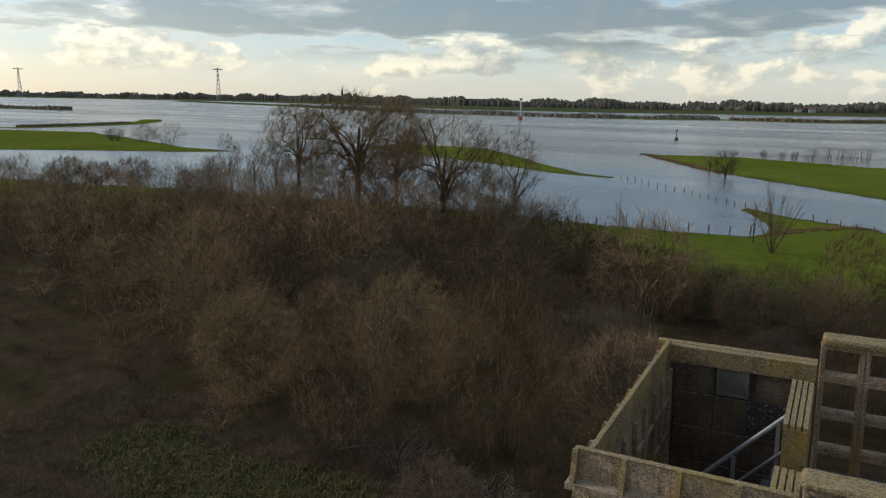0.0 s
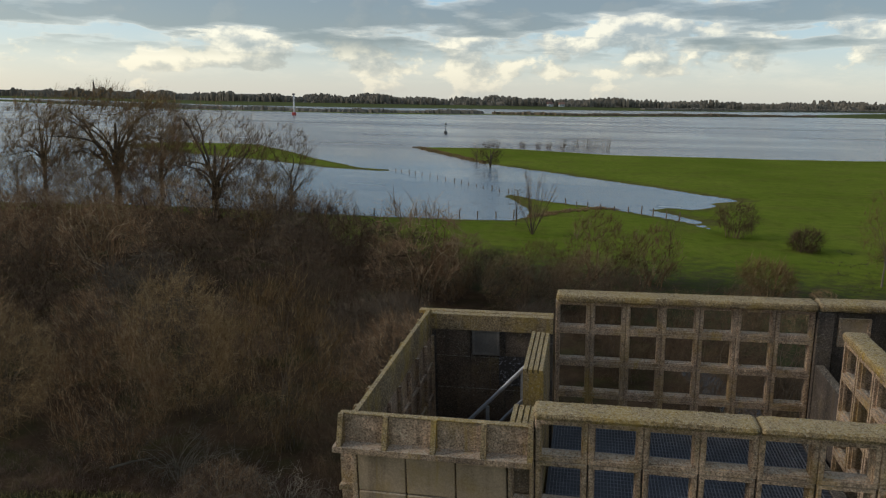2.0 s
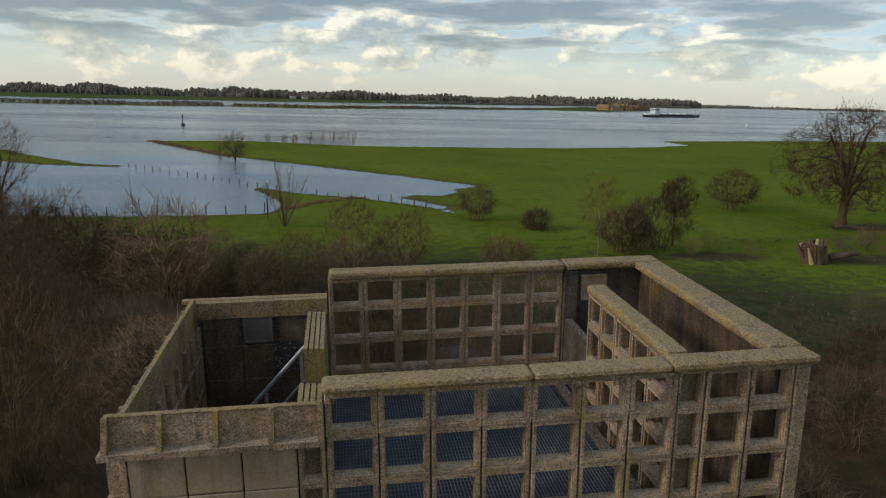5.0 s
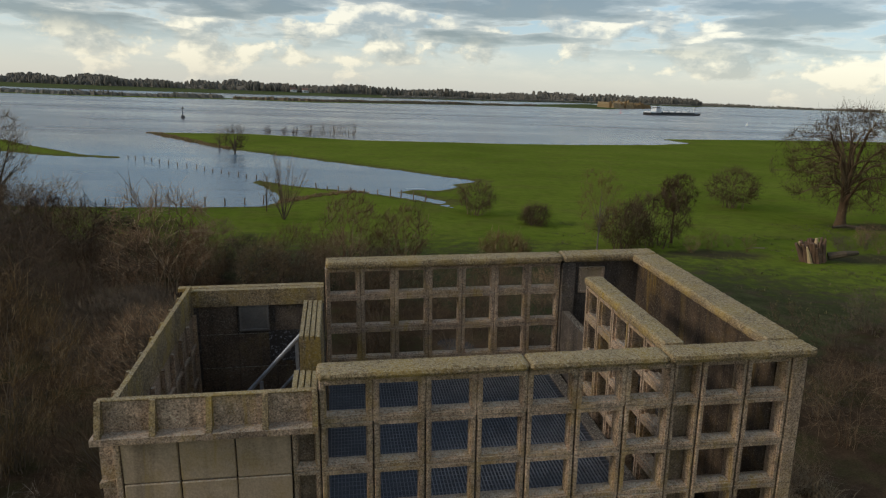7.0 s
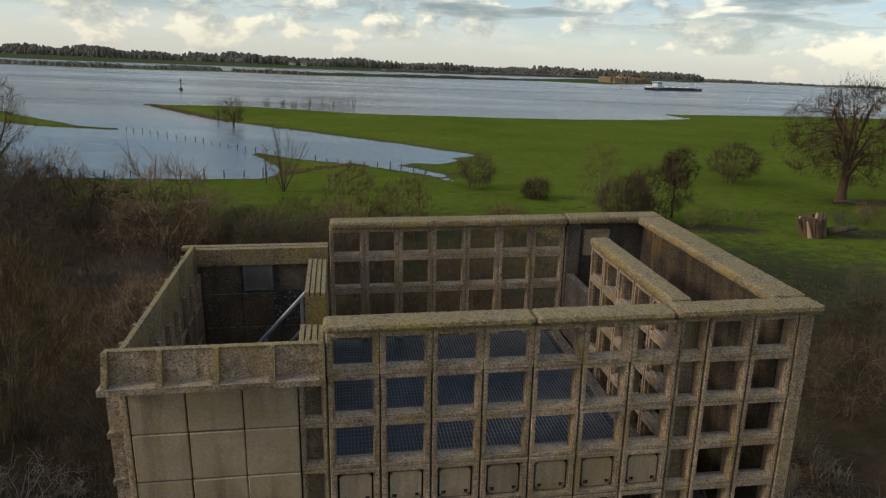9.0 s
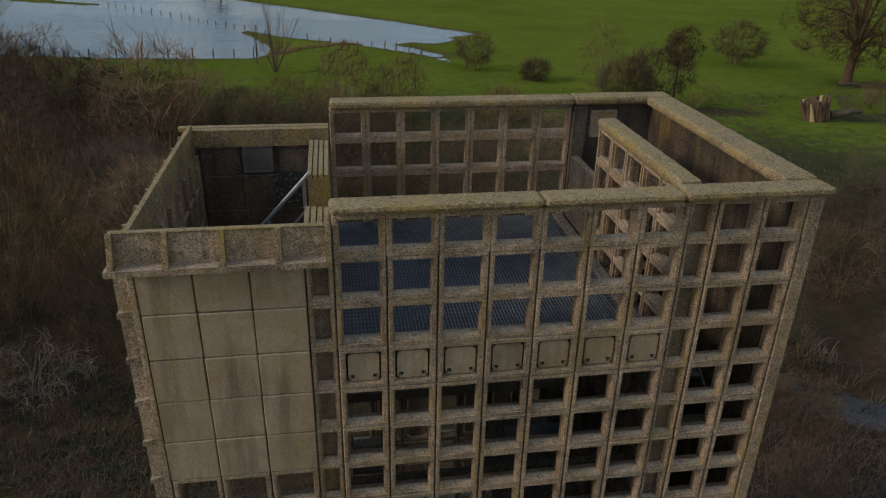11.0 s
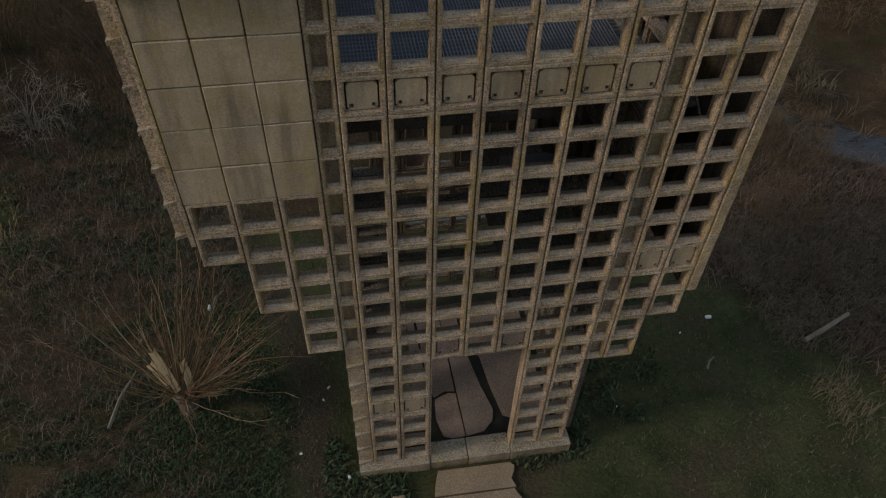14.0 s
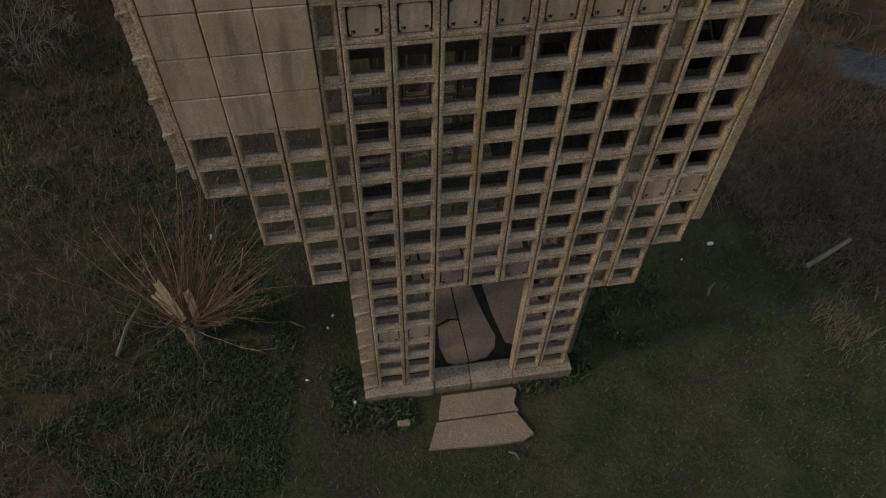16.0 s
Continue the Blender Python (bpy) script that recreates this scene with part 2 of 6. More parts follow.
def woody(name, a, b, tips=None):
    """Bark and twigs, each piece a little different."""
    m = Mat(name, 0.9, spec=0.2)
    isl = m.geo.outputs["Random Per Island"]
    c = m.mix(isl, a, b)
    if tips:
        c = m.mix(m.ramp(isl, ((0.72, 0.0), (0.80, 1.0))), c, tips)
    c = m.mix(m.math("MULTIPLY", m.info.outputs["Random"], 0.3), c, tuple(v * 0.6 for v in a))
    c = m.mix(0.4, c, m.ramp(m.noise(3, 4), ((0.3, 0.3), (0.7, 0.7))), "OVERLAY")
    return m.colour(c).m


BARK = woody("grey_bark", (0.092, 0.066, 0.043), (0.16, 0.12, 0.08))
TWIG = woody("brown_twigs", (0.155, 0.088, 0.044), (0.268, 0.160, 0.083), (0.39, 0.28, 0.165))
RUSSET = woody("russet_twigs", (0.170, 0.094, 0.044), (0.280, 0.163, 0.080), (0.42, 0.305, 0.18))
WILLOW = woody("willow_twigs", (0.175, 0.106, 0.046), (0.285, 0.180, 0.078), (0.40, 0.28, 0.145))
PALE = woody("bleached_sticks", (0.145, 0.118, 0.086), (0.24, 0.20, 0.148))
DARKWOOD = woody("dark_thicket", (0.072, 0.043, 0.024), (0.128, 0.080, 0.042), (0.18, 0.125, 0.07))
HEDGE = woody("bush_twigs", (0.098, 0.064, 0.038), (0.175, 0.115, 0.066), (0.24, 0.17, 0.10))
# Paler and greyer than near twigs: distance haze put into the base colour
HAZED_WOOD = woody("hazed_wood", (0.150, 0.132, 0.104), (0.215, 0.190, 0.148))
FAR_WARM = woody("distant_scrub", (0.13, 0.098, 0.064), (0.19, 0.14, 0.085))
CUT = plain("cut_wood", (0.50, 0.35, 0.18), (0.68, 0.50, 0.28), 9, 0.8)
STUMP = plain("reddish_stump", (0.10, 0.058, 0.036), (0.25, 0.148, 0.09), 4, 0.85, stretch=(1, 1, 0.3))
BLADE = woody("winter_grass", (0.052, 0.062, 0.028), (0.105, 0.110, 0.052), (0.18, 0.16, 0.095))
STRAW = woody("dead_straw", (0.13, 0.098, 0.060), (0.21, 0.162, 0.098))
OLDREED = woody("old_reeds", (0.26, 0.155, 0.075), (0.36, 0.24, 0.12))
PATHGRASS = woody("path_grass", (0.135, 0.112, 0.036), (0.215, 0.168, 0.062), (0.28, 0.215, 0.10))
OLIVE = woody("olive_tussock", (0.100, 0.098, 0.032), (0.165, 0.150, 0.055), (0.23, 0.19, 0.09))
WEED = woody("green_weeds", (0.036, 0.055, 0.025), (0.076, 0.102, 0.045), (0.118, 0.120, 0.060))
BRAMBLE = woody("dead_bramble", (0.112, 0.068, 0.050), (0.185, 0.120, 0.085), (0.25, 0.180, 0.13))
WHITE = plain("white_paint", (0.70, 0.70, 0.68), (0.80, 0.80, 0.78), 1.5, 0.5)
HULL = plain("dark_hull", (0.035, 0.037, 0.04), (0.06, 0.06, 0.06), 0.8, 0.5)
RED = plain("red_paint", (0.42, 0.04, 0.03), (0.55, 0.07, 0.05), 1.0, 0.5)
BRICK = plain("far_brick", (0.25, 0.14, 0.10), (0.33, 0.20, 0.15), 1.0, 0.9)
LATTICE_STEEL = plain("pylon_steel", (0.28, 0.30, 0.31), (0.36, 0.38, 0.39), 0.2, 0.6)


# ---- mesh helpers ----
def mesh_of(name, verts, faces, material, smooth=False):
    me = bpy.data.meshes.new(name)
    me.from_pydata([tuple(v) for v in verts], [], faces)
    me.validate()
    if smooth:
        me.polygons.foreach_set("use_smooth", [True] * len(me.polygons))
    for m in material if isinstance(material, (list, tuple)) else (material,):
        me.materials.append(m)
    return me


def part(name, shape, material=None, parent=None, label="", at=None):
    """Links a bmesh or a mesh as one object, under a thing or a part."""
    if isinstance(shape, bmesh.types.BMesh):
        me = bpy.data.meshes.new(name)
        shape.to_mesh(me)
        shape.free()
        me.materials.append(material)
    else:
        me = shape
    ob = new(name, me)
    ob.parent = parent
    if at is not None:
        ob.location = at
    return tagged(ob, label) if label else ob


def solid_mesh(name, bm, material):
    me = bpy.data.meshes.new(name)
    bm.to_mesh(me)
    bm.free()
    me.materials.append(material)
    return me


def thing(name, label, category, at=(0, 0, 0), group="", kind="", shape=None):
    ob = new(name, shape)
    ob.location = at
    return tagged(ob, label, category, group, kind)


def box(bm, x0, x1, y0, y1, z0, z1, bevel=0.0):
    vs = [bm.verts.new((x, y, z)) for x in (x0, x1) for y in (y0, y1) for z in (z0, z1)]
    fs = [bm.faces.new([vs[i] for i in f]) for f in ((0, 1, 3, 2), (4, 6, 7, 5), (0, 4, 5, 1), (2, 3, 7, 6), (0, 2, 6, 4), (1, 5, 7, 3))]
    if bevel:
        es = list({e for f in fs for e in f.edges})
        bmesh.ops.bevel(bm, geom=es, offset=bevel, segments=1, affect="EDGES")
    return bm


def boxes(*rows, bevel=0.0):
    bm = bmesh.new()
    for r in rows:
        box(bm, *r, bevel=bevel)
    return bm


def crumbled(spans, cell, rough, seed):
    """A block with worn, uneven faces and rounded edges."""
    g = np.random.RandomState(seed)
    x0, x1, y0, y1, z0, z1 = spans
    n = [max(2, int(round((b - a) / cell))) for a, b in ((x0, x1), (y0, y1), (z0, z1))]
    bm = bmesh.new()
    at = {}

    def vert(i, j, k):
        if (i, j, k) not in at:
            u = [i / n[0], j / n[1], k / n[2]]
            edge = sum(1 for q, m in zip((i, j, k), n) if q in (0, m)) - 1
            p = [a + (b - a) * f for f, a, b in zip(u, (x0, y0, z0), (x1, y1, z1))]
            p = [v + (0.5 - f) * 2 * 0.012 * edge * (abs(f - 0.5) > 0.49) + g.normal(0, rough * (0.4 if edge < 1 else 0.7)) for v, f in zip(p, u)]
            at[(i, j, k)] = bm.verts.new(p)
        return at[(i, j, k)]

    for axis in range(3):
        p, q = [(1, 2), (2, 0), (0, 1)][axis]
        for side in (0, n[axis]):
            for i in range(n[p]):
                for j in range(n[q]):
                    ring = []
                    for a, b in ((i, j), (i + 1, j), (i + 1, j + 1), (i, j + 1)):
                        c = [0, 0, 0]
                        c[axis], c[p], c[q] = side, a, b
                        ring.append(vert(*c))
                    bm.faces.new(ring if side else ring[::-1])
    return bm


def prism(bm, outline, axis, a, b):
    """Extrudes an outline of (u, v) along an axis from a to b; u, v are the other two axes in order."""
    def spot(u, v, w):
        return {"x": (w, u, v), "y": (u, w, v), "z": (u, v, w)}[axis]
    lo = [bm.verts.new(spot(u, v, a)) for u, v in outline]
    hi = [bm.verts.new(spot(u, v, b)) for u, v in outline]
    n = len(outline)
    bm.faces.new(lo), bm.faces.new(hi[::-1])
    for i in range(n):
        bm.faces.new((lo[i], hi[i], hi[(i + 1) % n], lo[(i + 1) % n]))
    bmesh.ops.recalc_face_normals(bm, faces=bm.faces)
    return bm


def ring_mesh(name, loops, material, closed=True, extra=()):
    """A frame from rectangular loops (half width, lower z, upper z, y), joined in order; extra: more vertices and faces."""
    verts, faces = [], []
    for hx, z0, z1, y in loops:
        verts += [(-hx, y, z0), (hx, y, z0), (hx, y, z1), (-hx, y, z1)]
    n = len(loops)
    for k in range(n if closed else n - 1):
        a, b = 4 * k, 4 * ((k + 1) % n)
        for i in range(4):
            j = (i + 1) % 4
            faces.append((a + i, a + j, b + j, b + i))
    for vs, fs in extra:
        o = len(verts)
        verts += vs
        faces += [tuple(o + i for i in f) for f in fs]
    me = mesh_of(name, verts, faces, material)
    bm = bmesh.new()
    bm.from_mesh(me)
    bmesh.ops.recalc_face_normals(bm, faces=bm.faces)
    bm.to_mesh(me)
    bm.free()
    return me


def tube(points, radii, sides=3):
    """Vertices and faces of a tapering limb."""
    pts = np.array(points, float)
    way = np.gradient(pts, axis=0)
    way /= np.linalg.norm(way, axis=1)[:, None] + 1e-9
    side = np.cross(way, (0.31, 0.22, 0.92) if abs(way[0][2]) < 0.9 else (1.0, 0.1, 0.0))
    side /= np.linalg.norm(side, axis=1)[:, None] + 1e-9
    other = np.cross(way, side)
    if sides == 2:
        rad = np.array(radii)[:, None]
        verts = np.stack((pts - side * rad, pts + side * rad), 1).reshape(-1, 3)
        return verts, [(2 * k, 2 * k + 1, 2 * k + 3, 2 * k + 2) for k in range(len(pts) - 1)]
    turn = np.arange(sides) * 2 * np.pi / sides
    verts = (pts[:, None] + np.array(radii)[:, None, None] * (np.cos(turn)[None, :, None] * side[:, None] + np.sin(turn)[None, :, None] * other[:, None])).reshape(-1, 3)
    faces = [(k * sides + i, k * sides + (i + 1) % sides, (k + 1) * sides + (i + 1) % sides, (k + 1) * sides + i) for k in range(len(pts) - 1) for i in range(sides)]
    return verts, faces


def joined(tubes):
    verts, faces, o = [], [], 0
    for v, f in tubes:
        verts.append(v)
        faces += [tuple(i + o for i in q) for q in f]
        o += len(v)
    return np.concatenate(verts), faces


# ---- the ground: one sheet from the tower's foot to the far banks, with the flood water over its low parts ----
WATER = -0.25
MAINLAND = [(-900, -60), (-300, 20), (-160, 47), (-108, 55.5), (-99.5, 57), (-88, 59), (-78, 62), (-60, 64), (-48, 66), (-36, 66.5), (-26, 66), (-19, 65.8),
            (-12, 66.6), (-6.5, 67.5), (-5.0, 70), (-5.5, 76), (-9.2, 86.0), (-8.6, 88.6), (-4, 83.5), (0.9, 81), (4.2, 79.0), (6.7, 76.5), (10, 73), (12.6, 70.2), (13.1, 72), (10.7, 76), (8, 79), (10.8, 82), (13.5, 81),
            (15.6, 83.2), (17.1, 85.6), (15.4, 86.5), (20.7, 91), (11.4, 102.7), (-0.8, 116.2), (-9.2, 125), (-18.8, 135.4), (-30, 154.4), (-42, 176), (-42.8, 179),
            (-19.3, 184), (7, 171), (46, 172), (62, 174.5), (88.7, 183), (106.6, 194.7), (106.3, 214), (138, 223), (173, 233), (300, 250), (900, 300), (900, -900), (-900, -900)]
SPIT = [(-110, 172), (-89.7, 172), (-82.8, 171), (-64.6, 150), (-50, 131), (-39, 118.6), (-32.7, 116), (-31.6, 112.9), (-45, 116), (-61, 126), (-75, 132), (-110, 152)]
LEFT_MEADOW = [(-420, 60), (-330, 150), (-256, 142), (-221, 154), (-141, 121), (-121, 119.5), (-129, 109), (-148, 98), (-163, 88), (-200, 72)]
DARK_SPIT = [(-340, 140), (-271, 155), (-272, 176), (-282, 206), (-300, 232), (-330, 262), (-322, 270), (-296, 246), (-270, 214), (-262, 178), (-262, 150)]
LOW_ISLE = [(-760, 392), (-690, 400), (-557, 377), (-560, 362), (-680, 345), (-760, 340)]
FAR_STRIP = [(-1660, 1433), (-824, 935), (-546, 735), (-390, 640), (-206, 612), (-141, 622), (-86, 676), (-11, 660), (117, 796), (283, 931), (370, 905), (560, 1250),
             (420, 1300), (250, 1020), (110, 880), (-20, 730), (-90, 735), (-210, 680), (-400, 720), (-560, 820), (-840, 1030), (-1640, 1540)]
FAR_BANK = [(-4600, 900), (-3300, 1650), (-2600, 1900), (-2000, 1950), (-1250, 1600), (-613, 1090), (-346, 1070), (-31, 1290), (350, 1600), (700, 2050), (1250, 2300), (1500, 2760), (2000, 3280), (2900, 3370), (3600, 4600),
            (0, 4700), (-4000, 4700)]
FAR_RIGHT = [(4700, 2300), (3600, 2700), (2900, 3300), (3000, 4600), (4700, 4700)]
DITCH = [(12.6, 69), (16, 60), (22, 54), (27, 50.5), (36, 47), (48, 45)]
CREEK = [(6, 26), (9.5, 14.5), (12.9, 10.2), (14.3, 8.2), (16.4, 7.0), (22, 4), (30, -6), (34, -40)]


def inside_distance(px, py, ring, closed=True):
    """Distance to a ring's edge, positive inside."""
    a = np.array(ring, float)
    b = np.roll(a, -1, axis=0) if closed else a[1:]
    a = a if closed else a[:-1]
    best = np.full(px.shape, 1e9)
    odd = np.zeros(px.shape, bool)
    for (x0, y0), (x1, y1) in zip(a, b):
        dx, dy = x1 - x0, y1 - y0
        k = np.clip(((px - x0) * dx + (py - y0) * dy) / (dx * dx + dy * dy), 0, 1)
        best = np.minimum(best, np.hypot(px - x0 - k * dx, py - y0 - k * dy))
        if closed and y0 != y1:
            odd ^= ((y0 > py) != (y1 > py)) & (px < (py - y0) * dx / dy + x0)
    return np.where(odd, best, -best) if closed else best


def wobble(px, py, scale, seed):
    """Smooth random relief from a few crossing waves."""
    r = random.Random(seed)
    out = np.zeros(px.shape)
    for k in range(7):
        a, f, s = r.uniform(0, 6.28), r.uniform(0.6, 1.7) / scale, r.uniform(0, 6.28)
        out += np.sin((px * math.cos(a) + py * math.sin(a)) * f * 6.28 + s)
    return out / 7


BRUSH = [(-2.5, 6.0), (3, 6.5), (6.0, 9.0), (9, 13), (11.5, 21), (10.5, 26), (8, 30.5), (3, 33.5), (-4, 36), (-11, 41), (-18, 49), (-27, 58), (-48, 62), (-60, 56), (-68, 45), (-95, 36), (-95, 14), (-60, -4), (-30, -8), (-17, 1), (-11, 8), (-6, 8)]
BRUSH_EAST = [(6.6, 7.2), (7.4, 3.9), (8.5, 3.2), (9.3, 2.2), (9.6, 1.2), (10.6, 0.2), (13, -2), (30, -8), (45, 10), (37, 28), (28, 26.5), (22, 22), (15, 21), (9.5, 16)]

WEST_LITTER = [(-2.0, -5), (-2.2, 0), (-2.4, 4), (-3.4, 8), (-12, 10), (-15, -5)]
PATH_WEST = [(-20.0, 9.0), (-17, 8.4), (-13, 9.4), (-9, 7)]


def ground_height(px, py):
    d = inside_distance(px, py, MAINLAND)
    for ring in (SPIT, LEFT_MEADOW, DARK_SPIT, LOW_ISLE, FAR_STRIP, FAR_BANK, FAR_RIGHT):
        d = np.maximum(d, inside_distance(px, py, ring))
    r = np.hypot(px, py)
    d = d + np.clip(r / 90, 0, 3) * 0.5 * wobble(px, py, 9, 4)
    z = WATER + np.where(d > 0, 0.25 * np.clip(d / 5, 0, 1) ** 0.7, np.clip(d / 4, -1, 0) * 1.2)
    creek = inside_distance(px, py, CREEK, closed=False)
    z = np.where(creek < 2.2, np.minimum(z, -0.75 + 0.75 * np.clip((creek - 0.1) / 1.15, 0, 1) ** 0.8), z)
    z += np.where((d > 5) & (creek > 2.2) & (r < 400), 0.05 * wobble(px, py, 3.1, 7) + 0.12 * wobble(px, py, 14, 8) * np.clip((r - 8) / 20, 0, 1), 0)
    ditch = inside_distance(px, py, DITCH, closed=False)
    z -= 0.2 * np.clip(1 - ditch / 0.9, 0, 1)
    far = np.clip((r - 900) / 300, 0, 1)
    return z + np.where(d > 10, far * (0.8 + 4.2 * np.clip((d - 15) / 90, 0, 1)), 0), d, creek


def build_ground():
    rings = [0.0]
    step = 0.22
    while rings[-1] < 4800:
        rings.append(rings[-1] + step)
        step = max(0.25, rings[-1] * 0.015)
    rings = np.array(rings[1:])
    fine = np.radians(np.arange(-66, 62, 0.46))
    coarse = np.radians(np.arange(62, 294, 6.0))
    ang = np.concatenate((fine, coarse))
    cx, cy = 0.0, -4.0
    px = cx + rings[:, None] * np.sin(ang)[None]
    py = cy + rings[:, None] * np.cos(ang)[None]
    z, d, creek = ground_height(px, py)
    n, m = px.shape
    verts = np.stack((px, py, z), -1).reshape(-1, 3)
    verts = np.vstack((verts, (cx, cy, 0)))
    faces = [(k * m + i, k * m + (i + 1) % m, (k + 1) * m + (i + 1) % m, (k + 1) * m + i) for k in range(n - 1) for i in range(m)]
    faces += [(n * m, (i + 1) % m, i) for i in range(m)]
    me = mesh_of("ground", verts, faces, GROUND, smooth=True)
    brush = np.maximum(np.maximum(inside_distance(px, py, BRUSH), inside_distance(px, py, BRUSH_EAST)), inside_distance(px, py, WEST_LITTER))
    path = inside_distance(px, py, PATH_WEST, closed=False)
    brush = np.minimum(brush, (path - 1.9) * 2)
    shore = d
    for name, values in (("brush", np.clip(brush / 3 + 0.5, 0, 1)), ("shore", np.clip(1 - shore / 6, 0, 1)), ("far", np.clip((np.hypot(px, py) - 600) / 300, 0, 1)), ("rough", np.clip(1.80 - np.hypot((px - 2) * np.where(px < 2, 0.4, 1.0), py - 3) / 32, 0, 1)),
                         ("mud", np.maximum(np.clip(1.4 - np.minimum(np.hypot((px - 30) / 5.5, (py - 44.5) / 1.9), np.minimum(np.hypot((px - 43) / 7, (py - 42.5) / 2.2), np.hypot((px - 54) / 6, (py - 57) / 2.5))), 0, 1), np.clip(1.1 - inside_distance(px, py, [(-0.2, -3), (-0.45, -1.5), (-0.8, 0.2), (-0.8, 1.5), (-1.0, 3), (-1.8, 5), (-4, 8)], closed=False) / 0.8, 0, 1)))):
        at = me.attributes.new(name, "FLOAT", "POINT")
        at.data.foreach_set("value", np.append(values.reshape(-1), values[0, 0]).astype(np.float32))
    return tagged(new("ground", me), "flat winter floodplain with green meadow and rough ground", "ground", kind="structure")


gm = Mat("meadow_and_litter", 1.0, coords="World", spec=0.0)
g_big, g_mid, g_fine = gm.noise(0.05, 5, 0.6), gm.noise(0.9, 6, 0.65), gm.noise(14, 5, 0.7)
meadow = gm.mix(gm.ramp(g_big, ((0.35, 0.0), (0.65, 1.0))), (0.130, 0.170, 0.021), (0.182, 0.220, 0.032))
meadow = gm.mix(gm.math("MULTIPLY", gm.ramp(gm.noise(0.22, 6, 0.65), ((0.48, 0.0), (0.68, 1.0))), 0.6), meadow, (0.150, 0.142, 0.036))
meadow = gm.mix(gm.math("MULTIPLY", gm.ramp(g_mid, ((0.45, 0.0), (0.75, 1.0))), 0.5), meadow, (0.052, 0.072, 0.008))
litter = gm.mix(gm.ramp(g_mid, ((0.32, 0.0), (0.66, 1.0))), (0.056, 0.037, 0.023), (0.102, 0.068, 0.041))
litter = gm.mix(gm.math("MULTIPLY", gm.ramp(gm.noise(0.35, 5, 0.6), ((0.48, 0.0), (0.62, 1.0))), 0.5), litter, (0.058, 0.066, 0.022))
rough_grass = gm.mix(gm.ramp(g_mid, ((0.35, 0.0), (0.65, 1.0))), (0.042, 0.048, 0.022), (0.084, 0.084, 0.037))
rough_grass = gm.mix(gm.math("MULTIPLY", gm.ramp(gm.noise(0.5, 5, 0.6), ((0.50, 0.0), (0.66, 1.0))), 0.7), rough_grass, (0.085, 0.060, 0.042))
# Meadow duller beyond 600 m: distance haze put into its colour
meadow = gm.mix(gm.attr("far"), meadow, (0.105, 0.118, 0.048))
gc = gm.mix(gm.ramp(gm.math("ADD", gm.attr("rough"), gm.math("MULTIPLY", gm.math("SUBTRACT", g_mid, 0.5), 0.8)), ((0.25, 0.0), (0.55, 1.0))), meadow, rough_grass)
gc = gm.mix(gm.ramp(gm.math("ADD", gm.attr("brush"), gm.math("MULTIPLY", gm.math("SUBTRACT", gm.noise(0.6, 5), 0.5), 1.2)), ((0.35, 0.0), (0.65, 1.0))), gc, litter)
gc = gm.mix(gm.math("MULTIPLY", gm.ramp(gm.math("ADD", gm.attr("mud"), gm.math("MULTIPLY", gm.math("SUBTRACT", g_mid, 0.5), 0.9)), ((0.35, 0.0), (0.90, 1.0))), 0.85), gc, (0.066, 0.049, 0.036))
gc = gm.mix(gm.math("MULTIPLY", gm.ramp(gm.math("ADD", gm.attr("shore"), gm.math("MULTIPLY", gm.math("SUBTRACT", g_mid, 0.5), 0.9)), ((0.55, 0.0), (0.95, 1.0))), 0.75), gc, (0.105, 0.078, 0.040))
gc = gm.mix(0.6, gc, gm.ramp(g_fine, ((0.25, 0.22), (0.75, 0.78))), "OVERLAY")
gm.colour(gc)
gm.bump(gm.math("ADD", g_fine, gm.math("MULTIPLY", g_mid, 2.0)), 0.8, 0.06)
GROUND = gm.m
build_ground()

wm = Mat("silt_and_sky_water", 0.09, coords="World", spec=0.42)
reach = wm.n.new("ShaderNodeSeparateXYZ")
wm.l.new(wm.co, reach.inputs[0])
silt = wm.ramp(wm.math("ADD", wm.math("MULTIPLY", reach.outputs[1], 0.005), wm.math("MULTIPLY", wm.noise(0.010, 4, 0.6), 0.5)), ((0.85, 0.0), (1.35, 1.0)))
# Inlet blue is reflected sky put into the colour; the river's brown is silt
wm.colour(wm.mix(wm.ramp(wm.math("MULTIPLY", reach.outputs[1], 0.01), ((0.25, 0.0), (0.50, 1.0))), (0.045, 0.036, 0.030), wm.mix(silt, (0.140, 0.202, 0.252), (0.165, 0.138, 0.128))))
wave = wm.math("ADD", wm.noise(1.3, 3, 0.6, (1.0, 2.2, 1.0)), wm.math("MULTIPLY", wm.noise(0.06, 3, 0.6, (0.5, 2.0, 1.0)), 3.0))
wm.rough(wm.ramp(wm.noise(0.012, 4, 0.6, (0.4, 1.6, 1.0)), ((0.35, 0.16), (0.65, 0.30))))
wm.bump(wave, 0.24, 0.3)
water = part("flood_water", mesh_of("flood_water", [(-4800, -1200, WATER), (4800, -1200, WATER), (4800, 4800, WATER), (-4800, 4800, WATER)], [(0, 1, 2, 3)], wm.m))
tagged(water, "wide grey river in flood over the meadows", "water", kind="structure")


# ---- the tower ----
tower = thing("watchtower", "weathered honeycomb-concrete watchtower with stepped-out upper storeys", "tower")
tower.matrix_world = LEAN

PITCH, DEPTH = 0.5, 0.20
ROWS = [8.945] + [8.509 - 0.5012 * k for k in range(19)]      # upper edge, then the foot of each of 19 rows
BACK = 3.80                                                                                     # inner face of the back walls


def row_span(r):
    return ROWS[r], ROWS[r - 1]


